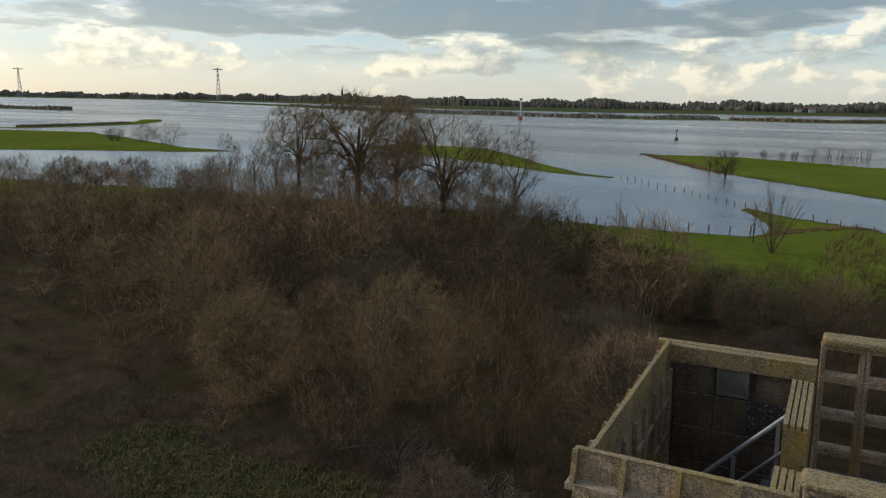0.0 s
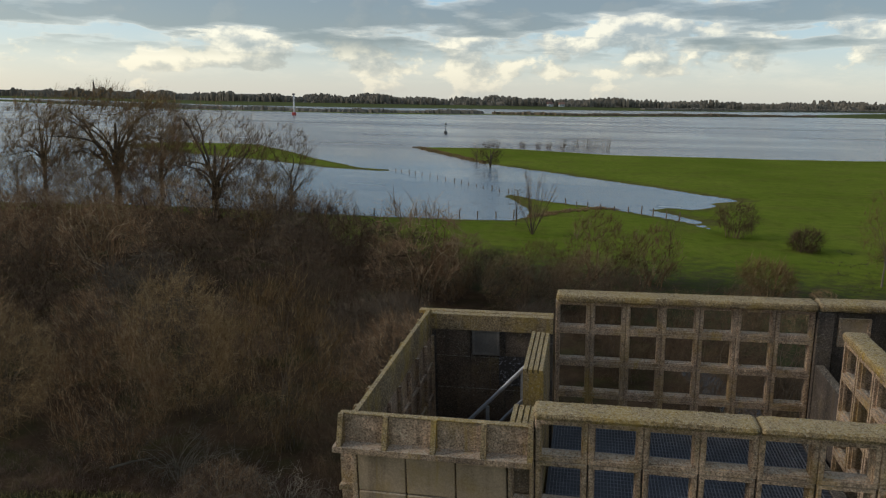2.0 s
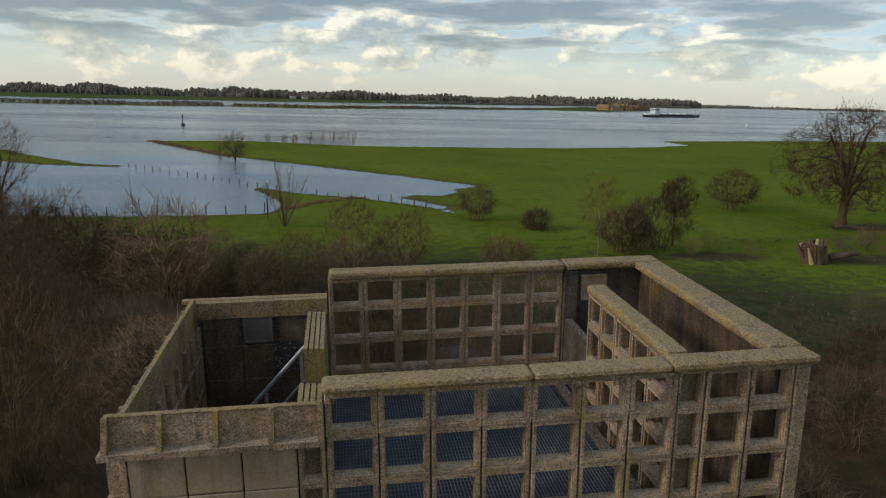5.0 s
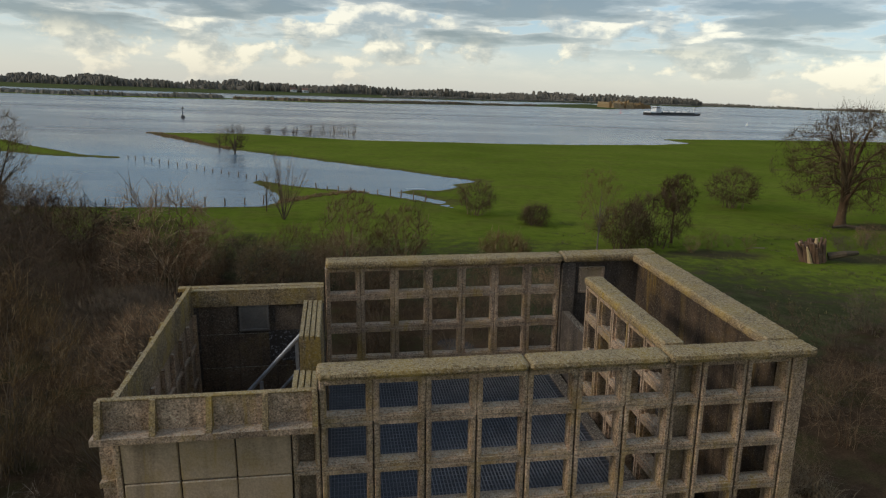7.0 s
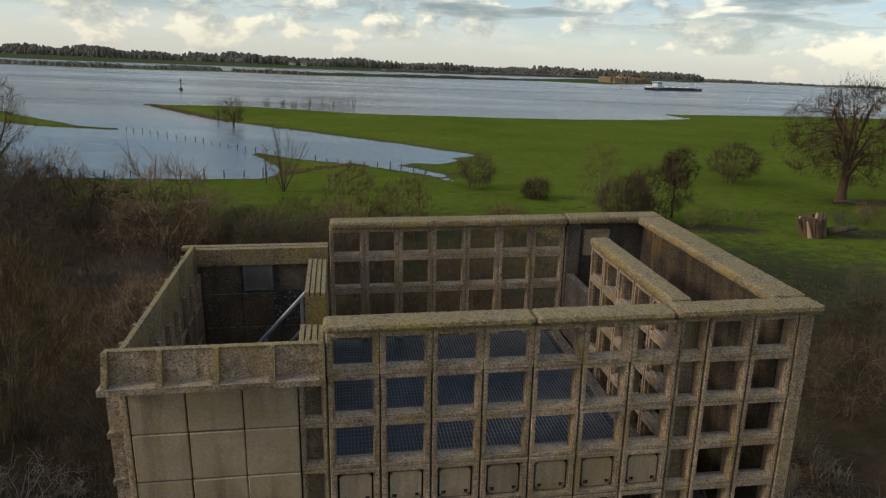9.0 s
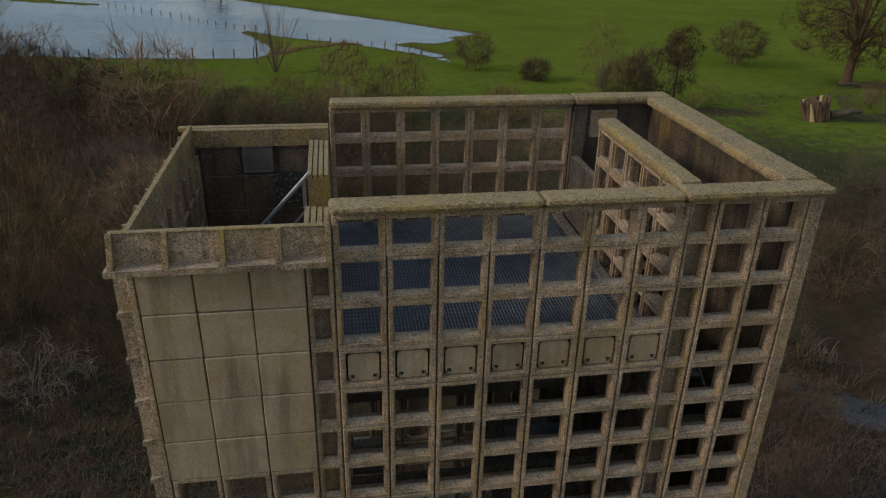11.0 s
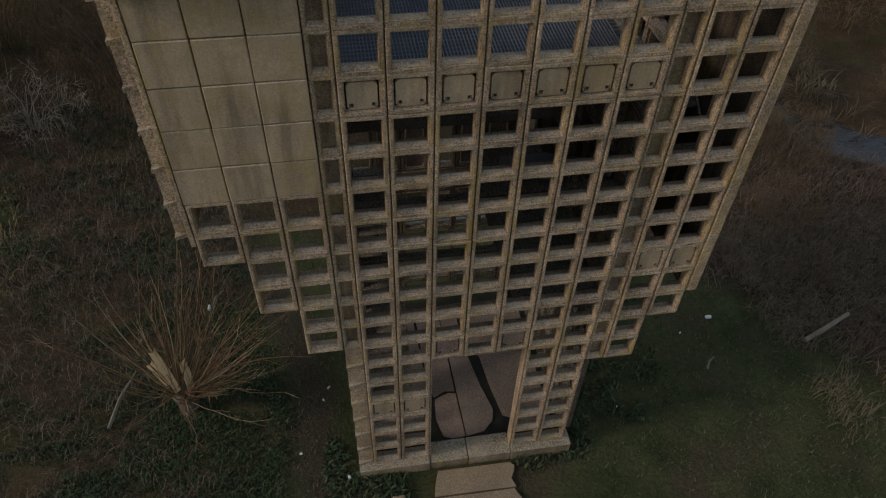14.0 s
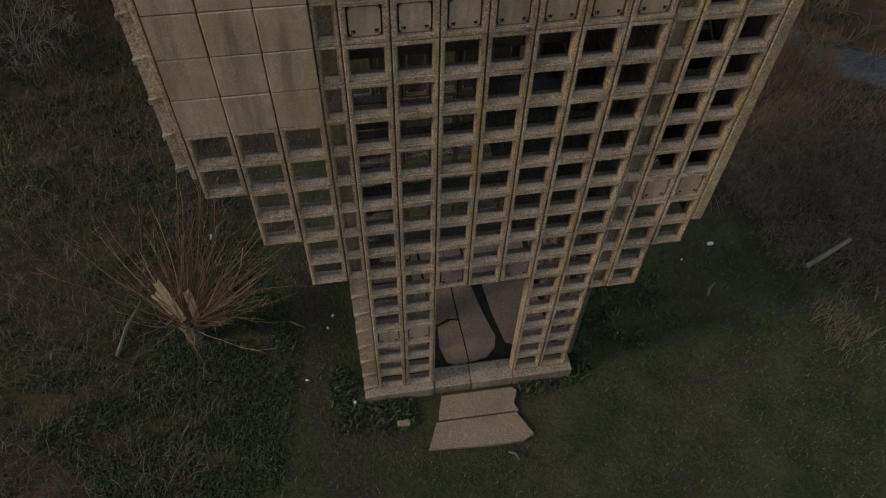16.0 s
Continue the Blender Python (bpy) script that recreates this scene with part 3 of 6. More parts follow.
def open_block(w, h, rim=0.04, hole=0.056, gap=0.007, name="lattice_block", mat=None):
    """One honeycomb cell: a bevelled frame with a stepped, splayed opening right through, its foot a sloping sill."""
    hw, z0, z1 = w / 2 - gap, -h / 2 + gap * 0.3, h / 2 - gap * 0.3
    loops = [(hw, z0, z1, 0.012), (hw - 0.010, z0 + 0.004, z1 - 0.004, 0.0), (hw - rim, z0 + rim, z1 - rim, 0.0), (hw - rim, z0 + rim, z1 - rim, 0.022),
             (hw - rim - 0.010, z0 + rim + 0.012, z1 - rim - 0.006, 0.022), (hw - hole - 0.006, z0 + hole + 0.020, z1 - hole + 0.004, 0.075), (hw - hole - 0.006, z0 + hole + 0.020, z1 - hole + 0.004, 0.092),
             (hw - rim + 0.012, z0 + rim - 0.012, z1 - rim + 0.012, DEPTH), (hw, z0, z1, DEPTH)]
    return ring_mesh(name, loops, mat or CONCRETE)


def shut_block(w, h, name="closed_block", mat=None):
    """A cell filled by a loose-cast plate with rounded corners, a dark slit round it and two small sockets."""
    gap, rim = 0.007, 0.05
    hw, z0, z1 = w / 2 - gap, -h / 2 + gap, h / 2 - gap
    loops = [(hw, z0, z1, 0.012), (hw - 0.010, z0 + 0.010, z1 - 0.010, 0.0), (hw - rim, z0 + rim, z1 - rim, 0.0), (hw - rim, z0 + rim, z1 - rim, 0.022),
             (hw - rim - 0.016, z0 + rim + 0.014, z1 - rim - 0.014, 0.022), (hw - rim - 0.016, z0 + rim + 0.014, z1 - rim - 0.014, 0.10), (hw, z0, z1, DEPTH)]
    return ring_mesh(name, loops, [mat or CONCRETE])


def plate_mesh(w, h, mat, sockets=True):
    """Rounded plate filling a closed cell, two socket rims, backing coloured as slit shade."""
    bm = bmesh.new()
    c, hw, hh = 0.036, w / 2, h / 2
    out = [(-hw + c, -hh), (hw - c, -hh), (hw, -hh + c), (hw, hh - c), (hw - c, hh), (-hw + c, hh), (-hw, hh - c), (-hw, -hh + c)]
    prism(bm, out, "y", 0.0, 0.05)
    if sockets:
        for sx in (-1, 1):
            x, z, s = sx * (hw - 0.048), -hh + 0.058, 0.022
            for a in ((x - s, x + s, z - s, z - s + 0.004), (x - s, x + s, z + s - 0.004, z + s), (x - s, x - s + 0.004, z - s, z + s), (x + s - 0.004, x + s, z - s, z + s)):
                box(bm, a[0], a[1], -0.006, 0.004, a[2], a[3])
    seen = len(bm.faces)
    box(bm, -hw - 0.024, hw + 0.024, 0.046, 0.052, -hh - 0.024, hh + 0.024)
    for f in list(bm.faces)[seen:]:
        f.material_index = 1
    me = bpy.data.meshes.new("plate")
    bm.to_mesh(me)
    bm.free()
    me.materials.append(mat)
    me.materials.append(HOLLOW_SHADE)
    return me


def socket_mesh():
    # Stands proud of the plate; near black for the shade in a socket
    bm = boxes((-0.022, 0.022, -0.003, 0.01, -0.022, 0.022))
    me = bpy.data.meshes.new("socket")
    bm.to_mesh(me)
    bm.free()
    me.materials.append(HOLLOW_SHADE)
    return me


SOCKET = socket_mesh()
CACHE = {}
SETTLE = random.Random(15)


def cached(kind, w, h, mat=None):
    key = (kind, round(w, 3), round(h, 3), mat.name if mat else "")
    if key not in CACHE:
        if kind == "open":
            CACHE[key] = open_block(w, h, mat=mat)
        elif kind == "top":
            CACHE[key] = open_block(w, h, rim=0.048, gap=0.0, hole=0.06, name="parapet_block", mat=mat)
        elif kind == "slim":
            CACHE[key] = open_block(w, h, rim=0.03, hole=0.048 if w > 0.2 else 0.036, name="corner_block", mat=mat)
        elif kind == "thin":
            hw, z0, z1 = w / 2 - 0.012, -h / 2 + 0.004, h / 2 - 0.004
            CACHE[key] = ring_mesh("lattice_block", [(hw, z0, z1, 0.0), (hw - 0.034, z0 + 0.045, z1 - 0.034, 0.0), (hw - 0.034, z0 + 0.045, z1 - 0.034, 0.035), (hw - 0.050, z0 + 0.065, z1 - 0.048, 0.035), (hw - 0.050, z0 + 0.065, z1 - 0.048, 0.075),
                                                     (hw - 0.034, z0 + 0.042, z1 - 0.034, 0.075), (hw - 0.034, z0 + 0.042, z1 - 0.034, 0.16), (hw, z0, z1, 0.16)], mat or CONCRETE)
        elif kind == "shut":
            CACHE[key] = shut_block(w, h, mat=mat)
        elif kind == "plate":
            CACHE[key] = plate_mesh(w - 0.184, h - 0.177, mat)
    return CACHE[key]


def block(parent, name, kind, x0, x1, r, y=0.0, mat=None):
    z0, z1 = row_span(r)
    ob = part(name, cached(kind, x1 - x0, z1 - z0, mat), None, parent, at=((x0 + x1) / 2, y + SETTLE.uniform(-0.004, 0.003), (z0 + z1) / 2))
    ob.rotation_euler = (radians(SETTLE.uniform(-0.4, 0.4)), 0, radians(SETTLE.uniform(-0.4, 0.4)))
    return ob


def closed(parent, x0, x1, r, y=0.0, plate_mat=None):
    z0, z1 = row_span(r)
    cx, cz, w, h = (x0 + x1) / 2, (z0 + z1) / 2, x1 - x0, z1 - z0
    block(parent, "closed_block", "shut", x0, x1, r, y)
    part("plate", cached("plate", w, h, plate_mat or PANEL), None, parent, at=(cx, y + 0.028, cz))
    hw, hh = (w - 0.170) / 2, (h - 0.163) / 2
    for sx in (-1, 1):
        part("socket", SOCKET, None, parent, at=(cx + sx * (hw - 0.048), y + 0.027, cz - hh + 0.058))


# front wall of the shaft: seven columns, nineteen rows, a doorway three columns wide; recessed mortar behind the joints
joints = []
for c in range(8):
    z1 = ROWS[0] if c in (0, 7) else ROWS[1]
    z0 = ROWS[13] if c in (3, 4) else ROWS[19]
    joints.append((c * PITCH - 0.007, c * PITCH + 0.007, 0.035, 0.17, z0, z1))
for r in range(1, 20):
    z = ROWS[r]
    for a, b in (((0.0, 1.0), (2.5, 3.5)) if r > 13 else ((0.0, 3.5),)):
        joints.append((a, b, 0.036, 0.168, z - 0.007, z + 0.007))
front_wall = part("front_wall", boxes(joints[0]), JOINT_SHADE, tower, "honeycomb front wall with a doorway at its foot")
for spans in joints[1:]:
    part("mortar_joint", boxes(spans), JOINT_SHADE, front_wall)

# coping, plinth
for k, spans in enumerate(((-0.02, 1.99, -0.085, 0.22, 8.965, 9.05), (1.99, 3.405, -0.085, 0.22, 8.965, 9.05), (3.405, 4.985, -0.09, 0.22, 8.965, 9.062), (3.45, 3.71, 0.225, 2.64, 8.96, 9.075),
                           (4.57, 4.98, 0.225, 3.69, 8.96, 9.075), (0.01, 3.50, 3.70, 4.02, 8.955, 9.07), (3.508, 4.98, 3.695, 4.03, 8.965, 9.08))):
    bm = crumbled(spans, 0.04, 0.0038, k)
    part("coping", bm, COPING, tower, "rough coping crusted with yellow lichen")
for spans in ((-0.26, 1.0, -0.13, 0.2, -1.1, -0.52), (1.005, 1.70, -0.11, 0.3, -1.1, -0.55), (1.712, 2.495, -0.115, 0.3, -1.1, -0.545), (2.50, 3.62, -0.13, 0.2, -1.1, -0.52)):
    part("plinth", boxes(spans, bevel=0.015), PLINTH, tower, "concrete plinth block at the foot")

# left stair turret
left_wall = part("turret_wall", boxes((-1.79, -0.28, 0.045, 0.17, ROWS[6] + 0.02, 8.46), bevel=0.0), STAIN_SHADE, tower, "turret wall of smooth concrete panels")
part("side_wall", boxes((-1.86, -1.805, 0.0, 3.5, ROWS[8] + 0.35, 8.5), bevel=0.006), CONCRETE, tower)

# right wing mortar and outer wall
wing = bmesh.new()
for c, r in ((3.80, 14), (4.285, 14), (4.77, 12)):
    box(wing, c - 0.006, c + 0.006, 0.035, 0.17, ROWS[r], ROWS[0])
for r in range(1, 15):
    box(wing, 3.5, 4.285 if r > 12 else 4.77, 0.036, 0.168, ROWS[r] - 0.006, ROWS[r] + 0.006)
right_wall = part("wing_wall", wing, JOINT_SHADE, tower, "honeycomb front of the stepped-out stair wing")
part("outer_wall", boxes((4.72, 4.78, 0.205, 3.797, ROWS[11], 8.95)), STAIN_SHADE, tower, "inner face of the stair wall, soot and rust streaks, darkened for shaft shade")
part("corner_post", boxes((4.776, 4.935, -0.004, 0.2, ROWS[11], 8.96), bevel=0.014), CONCRETE, tower)
part("outer_wall", boxes((4.785, 4.935, 0.203, 3.797, ROWS[11], 8.955), bevel=0.012), CONCRETE, tower, "solid outer wall of the stair wing")
# ledge round the turret's top: a thin upright with a lip below and ribs between
ledge = bmesh.new()
box(ledge, -1.95, -0.015, 0.0, 0.05, 8.52, 8.85)
box(ledge, -2.0, -0.012, -0.15, 0.05, 8.495, 8.555)
ribbed = part("ledge", ledge, CONCRETE, tower, "ribbed concrete ledge with yellow lichen")
for x in (-1.96, -1.495, -1.005, -0.51, -0.062):
    part("rib", prism(bmesh.new(), [(-0.002, 8.557), (-0.143, 8.557), (-0.036, 8.862), (-0.002, 8.862)], "x", x, x + 0.052), COPING, ribbed)
part("top_edge", boxes((-1.952, -0.014, -0.012, 0.052, 8.848, 8.871), bevel=0.008), COPING, ribbed)
ledge = bmesh.new()
box(ledge, -1.84, -1.79, 0.055, 3.5, 8.45, 8.85)
box(ledge, -2.0, -1.84, 0.06, 3.6, 8.495, 8.55)
for k in range(8):
    y = 0.2 + 0.46 * k
    prism(ledge, [(-1.84, 8.55), (-1.985, 8.55), (-1.875, 8.845), (-1.84, 8.845)], "y", y, y + 0.05)
part("ledge", ledge, COPING, tower)
ledge = bmesh.new()
box(ledge, -1.80, -0.02, 3.44, 3.56, 8.56, 8.79)
box(ledge, -1.99, -0.02, 3.565, 3.68, 8.75, 8.795)
part("ledge", ledge, COPING, tower)
# saw-toothed ends of the turret's and the shaft's side troughs
for x0, rows, y1 in ((-2.01, range(2, 8), 3.45), (-0.27, range(13, 20), 0.22)):
    x1 = x0 + (0.145 if x0 < -1 else 0.262)
    part("side_trough", boxes((x0 + 0.012, x1, 0.06, y1, ROWS[rows[-1]] + 0.06, ROWS[rows[0] - 1] - 0.03)), CONCRETE, tower)
    for r in rows:
        z0, z1 = row_span(r)
        part("trough_lip", prism(bmesh.new(), [(x0 + 0.004, 0.0), (x1, 0.055), (x1, 0.2), (x0 + 0.03, y1), (x0 + 0.004, y1)], "z", z0 - 0.02, z0 + 0.035), CONCRETE, tower)

# back walls
back = bmesh.new()
for c in range(8):
    box(back, c * PITCH - 0.007, c * PITCH + 0.007, BACK + 0.03, BACK + 0.165, ROWS[19], ROWS[0])
for r in range(1, 20):
    box(back, 0.0, 3.5, BACK + 0.032, BACK + 0.163, ROWS[r] - 0.007, ROWS[r] + 0.007)
back_wall = part("back_wall", back, JOINT_SHADE, tower, "honeycomb back wall seen through the openings")
part("turret_back", boxes((-1.79, -0.02, 3.50, 3.60, ROWS[8], 8.60)), JOINT_SHADE, tower, "panelled back of the stair turret, coloured dark for its shade")
part("wing_back", boxes((3.51, 3.72, 3.74, 3.98, 2.4, 8.95), (3.735, 4.93, 3.80, 3.98, ROWS[12], 8.95), bevel=0.008), JOINT_SHADE, tower)
part("vent_frame", boxes((3.78, 4.18, 3.76, 3.81, 8.47, 8.51), (3.78, 4.18, 3.76, 3.81, 8.83, 8.87), (3.78, 3.82, 3.76, 3.81, 8.51, 8.83), (4.14, 4.18, 3.76, 3.81, 8.51, 8.83), bevel=0.004), CONCRETE, tower)
part("vent_plate", boxes((3.82, 4.14, 3.78, 3.805, 8.51, 8.83), bevel=0.004), PANEL, tower, "pale plate set in the wall")

# wall between turret and platform: two stacks with fluted heads beside the stair's entry
for y0, y1, top in ((1.42, 2.72, 8.85), (-0.0, 0.50, 8.85)):
    stack = bmesh.new()
    box(stack, -0.25, -0.015, y0 + 0.06 if y0 < 0.1 else y0, y1, 8.40 if y0 < 0.1 else ROWS[6], top - 0.05)
    for k in range(4):
        box(stack, -0.25 + 0.06 * k, -0.205 + 0.06 * k, y0 + 0.06 if y0 < 0.1 else y0 + 0.004, y1 - 0.004, top - 0.05, top - 0.004 * k)
    part("fluted_wall", stack, COPING, tower, "fluted wall end with pale lichen")
part("cross_wall", boxes((-0.20, -0.015, 0.225, 3.4, ROWS[12], 5.4)), JOINT_SHADE, tower)
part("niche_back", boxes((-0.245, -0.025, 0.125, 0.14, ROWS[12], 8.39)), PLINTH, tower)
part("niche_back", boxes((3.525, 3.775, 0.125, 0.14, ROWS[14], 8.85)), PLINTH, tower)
part("cross_wall", boxes((-0.20, -0.015, 0.51, 1.41, 5.41, 7.2)), JOINT_SHADE, tower)

# inside the turret: landing, inner ribs on the side wall, steel stair
part("landing", boxes((-1.79, -0.21, 1.30, 3.49, 5.62, 5.74)), JOINT_SHADE, tower)
ribs = bmesh.new()
for k in range(8):
    y = 0.22 + 0.46 * k
    box(ribs, -1.80, -1.755, y, y + 0.05, 5.74, 8.44)
for r in range(2, 7):
    box(ribs, -1.80, -1.765, 0.18, 3.49, ROWS[r] - 0.025, ROWS[r] + 0.025)
part("inner_ribs", ribs, CONCRETE, tower)

# platform grating of bearing bars and cross rods, and the beams under it
DECK = 7.27
grate = bmesh.new()
for k in range(79):
    x = 0.06 + 0.0405 * k
    box(grate, x - 0.0025, x + 0.0025, 0.22, 3.78, DECK - 0.03, DECK)
for k in range(43):
    y = 0.24 + 0.0835 * k
    box(grate, 0.05, 3.315, y - 0.002, y + 0.002, DECK - 0.016, DECK - 0.010)
for k in range(4):
    y = 0.25 + 1.16 * k
    box(grate, 0.0, 3.5, y - 0.03, y + 0.03, DECK - 0.14, DECK - 0.04)
platform = part("platform_grating", grate, GRATE, tower, "blue-grey steel grating of the lookout platform")
# Added sheet: sky sheen and shade between the open bars, given as colour
part("deck_sheet", boxes((0.02, 3.315, 0.225, 3.775, DECK - 0.038, DECK - 0.0315)), SHEEN_FILL, tower, "added dark blue-grey sheet for sky sheen and shade in the grating")
part("edge_beam", boxes((3.325, 3.485, 0.21, 3.78, DECK - 0.3, DECK - 0.004), bevel=0.01), JOINT_SHADE, tower)

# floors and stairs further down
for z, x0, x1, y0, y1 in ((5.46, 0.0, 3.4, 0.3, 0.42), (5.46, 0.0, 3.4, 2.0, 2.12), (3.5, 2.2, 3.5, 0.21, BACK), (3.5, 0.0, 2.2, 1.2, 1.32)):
    part("floor_beam", boxes((x0, x1, y0, y1, z - 0.16, z), bevel=0.01), JOINT_SHADE, tower)


def flight(x0, x1, y0, y1, z0, z1, along):
    """A straight flight with two stringers and open treads."""
    bm = bmesh.new()
    n = max(3, int(round((z1 - z0) / 0.185)))
    for k in range(n):
        f = (k + 0.5) / n
        z = z0 + (z1 - z0) * (k + 1) / n
        if along == "y":
            y = y0 + (y1 - y0) * f
            box(bm, x0 + 0.03, x1 - 0.03, y - 0.11, y + 0.11, z - 0.03, z)
        else:
            x = x0 + (x1 - x0) * f
            box(bm, x - 0.11, x + 0.11, y0 + 0.03, y1 - 0.03, z - 0.03, z)
    for s in (0, 1):
        if along == "y":
            x = (x0, x1 - 0.03)[s]
            prism(bm, [(y0, z0 - 0.05), (y0, z0 + 0.18), (y1, z1 + 0.12), (y1, z1 - 0.12)], "x", x, x + 0.03)
        else:
            y = (y0, y1 - 0.03)[s]
            prism(bm, [(x0, z0 - 0.05), (x0, z0 + 0.18), (x1, z1 + 0.12), (x1, z1 - 0.12)], "y", y, y + 0.03)
    return bm


part("stair_flight", flight(3.78, 4.68, 0.5, 3.2, 5.5, 7.3, "y"), JOINT_SHADE, tower, "dark stair flight behind the lattice")
part("stair_flight", flight(3.78, 4.68, 3.2, 0.6, 3.6, 5.5, "y"), JOINT_SHADE, tower)
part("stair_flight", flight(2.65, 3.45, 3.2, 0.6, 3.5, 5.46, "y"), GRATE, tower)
part("stair_flight", flight(0.1, 0.85, 1.2, 3.4, -0.6, 3.45, "y"), JOINT_SHADE, tower)
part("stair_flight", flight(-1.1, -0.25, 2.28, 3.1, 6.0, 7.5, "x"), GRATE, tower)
part("inner_wall", boxes((3.53, 3.64, 2.66, 3.73, 6.8, 8.2)), JOINT_SHADE, tower)


def rod(a, b, r=0.024, sides=8):
    v, f = tube([a, b], [r, r], sides)
    bm = bmesh.new()
    vs = [bm.verts.new(p) for p in v]
    for q in f:
        bm.faces.new([vs[i] for i in q])
    bm.faces.new(vs[:sides][::-1]), bm.faces.new(vs[sides:])
    return bm


rail = part("handrail", rod((-1.10, 2.2, 7.68), (-0.215, 2.2, 8.645), 0.026), STEEL, tower, "galvanised tube handrail of the stair")
part("lower_rail", rod((-0.85, 2.2, 7.52), (-0.215, 2.2, 8.225), 0.02), STEEL, rail)
part("rail_post", boxes((-0.352, -0.308, 2.19, 2.23, 7.3, 8.50), bevel=0.004), STEEL, rail)
part("rail_post", boxes((-0.80, -0.757, 2.19, 2.23, 7.1, 7.98), bevel=0.004), STEEL, rail)
part("limewash_splash", mesh_of("splash", [(-0.79, 3.462, 7.72), (-0.30, 3.462, 7.72), (-0.30, 3.462, 8.18), (-0.79, 3.462, 8.18)], [(0, 1, 2, 3)], LIME), None, tower, "spattered patch of old limewash")
part("vent_frame", boxes((-1.18, -0.78, 3.45, 3.475, 8.18, 8.215), (-1.18, -0.78, 3.45, 3.475, 8.535, 8.57), (-1.18, -1.145, 3.45, 3.475, 8.215, 8.535), (-0.815, -0.78, 3.45, 3.475, 8.215, 8.535), bevel=0.004), PALEPLATE, tower)
part("vent_plate", boxes((-1.145, -0.815, 3.462, 3.475, 8.215, 8.535)), PALEPLATE, tower, "pale plate set in the wall")
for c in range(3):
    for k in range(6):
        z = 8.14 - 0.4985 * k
        part("wall_panel", boxes((-1.72 + 0.51 * c, -1.215 + 0.51 * c, 3.478, 3.499, z - 0.49, z), bevel=0.006), SHADED_CONCRETE, tower)
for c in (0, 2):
    part("wall_panel", boxes((-1.72 + 0.51 * c, -1.215 + 0.51 * c, 3.478, 3.499, 8.145, 8.578), bevel=0.006), SHADED_CONCRETE, tower)

# ground floor of cracked slabs, seen through the doorway, and the slabs before it
part("earth_floor", boxes((0.02, 3.48, 0.21, 3.7, -0.9, -0.655)), MUD, tower, "dark wet earth and moss between the slabs")
for k, outline in enumerate(([(0.03, 0.4), (0.98, 0.75), (1.20, 1.30), (1.17, 1.55), (1.10, 3.4), (0.03, 3.4)], [(1.33, 0.42), (1.50, 0.34), (1.735, 0.36), (1.70, 1.30), (1.55, 1.33), (1.28, 1.22), (1.24, 0.8)],
                             [(1.27, 1.27), (1.50, 1.385), (1.69, 1.36), (1.66, 3.4), (1.16, 3.4), (1.20, 1.6)], [(1.755, 0.36), (2.10, 0.42), (2.30, 0.62), (2.36, 0.85), (2.22, 1.4), (2.10, 2.1), (2.07, 2.4), (2.02, 3.4), (1.675, 3.4)],
                             [(2.52, 0.7), (3.4, 0.3), (3.4, 3.4), (2.06, 3.4), (2.12, 2.45), (2.33, 2.1), (2.40, 1.4)])):
    part("floor_slab", prism(bmesh.new(), outline, "z", -0.80, -0.625 + 0.004 * (k % 3)), FLOOR, tower)
for x in (1.002, 2.478):
    part("door_reveal", boxes((x, x + 0.02, 0.01, 0.2, -0.54, ROWS[13] - 0.01), bevel=0.004), CONCRETE, tower)

sm = bmesh.new()
prism(sm, [(1.21, -0.30), (2.46, -0.31), (2.53, -0.38), (2.50, -0.47), (2.42, -0.60), (2.47, -0.76), (1.09, -0.745), (1.13, -0.55)], "z", -0.05, 0.06)
thing("apron_slab", "worn tan concrete slab on the grass before the doorway", "slab", group="slabs before the doorway", shape=solid_mesh("slab", sm, SLAB))
sm = bmesh.new()
prism(sm, [(1.04, -0.775), (2.43, -0.79), (2.63, -1.22), (2.42, -1.31), (1.85, -1.30), (0.84, -1.23)], "z", -0.05, 0.055)
thing("apron_slab", "worn tan concrete slab on the grass before the doorway", "slab", group="slabs before the doorway", shape=solid_mesh("slab", sm, SLAB))



# ---- plants ----
def unit(v):
    v = np.array(v, float)
    return v / (np.linalg.norm(v) + 1e-9)


def limb(r, start, way, length, radius, bits, wander, lift, end=0.35):
    """A wandering, tapering limb: its points and radii."""
    pts, p, d = [np.array(start, float)], np.array(start, float), unit(way)
    for _ in range(bits):
        d = unit(d + np.array([r.gauss(0, wander), r.gauss(0, wander), r.gauss(0, wander * 0.6) + lift]))
        p = p + d * length / bits
        pts.append(p)
    return pts, [radius * (1 - (1 - end) * k / bits) for k in range(bits + 1)]


def tubes(paths, radii, sides):
    """Many tapering limbs at once: paths (n, k, 3), radii (n, k)."""
    n, k = radii.shape
    way = np.gradient(paths, axis=1)
    way /= np.linalg.norm(way, axis=2)[..., None] + 1e-9
    side = np.cross(way, (0.31, 0.42, 0.85))
    side /= np.linalg.norm(side, axis=2)[..., None] + 1e-9
    other = np.cross(way, side)
    turn = np.arange(sides) * (np.pi if sides == 2 else 2 * np.pi / sides)
    verts = paths[:, :, None] + radii[:, :, None, None] * (np.cos(turn)[None, None, :, None] * side[:, :, None] + np.sin(turn)[None, None, :, None] * other[:, :, None])
    a, b, c = np.meshgrid(np.arange(n), np.arange(k - 1), np.arange(1 if sides == 2 else sides), indexing="ij")
    at = a * k * sides + b * sides
    d = (c + 1) % sides
    return verts.reshape(-1, 3), np.stack((at + c, at + d, at + sides + d, at + sides + c), -1).reshape(-1, 4)


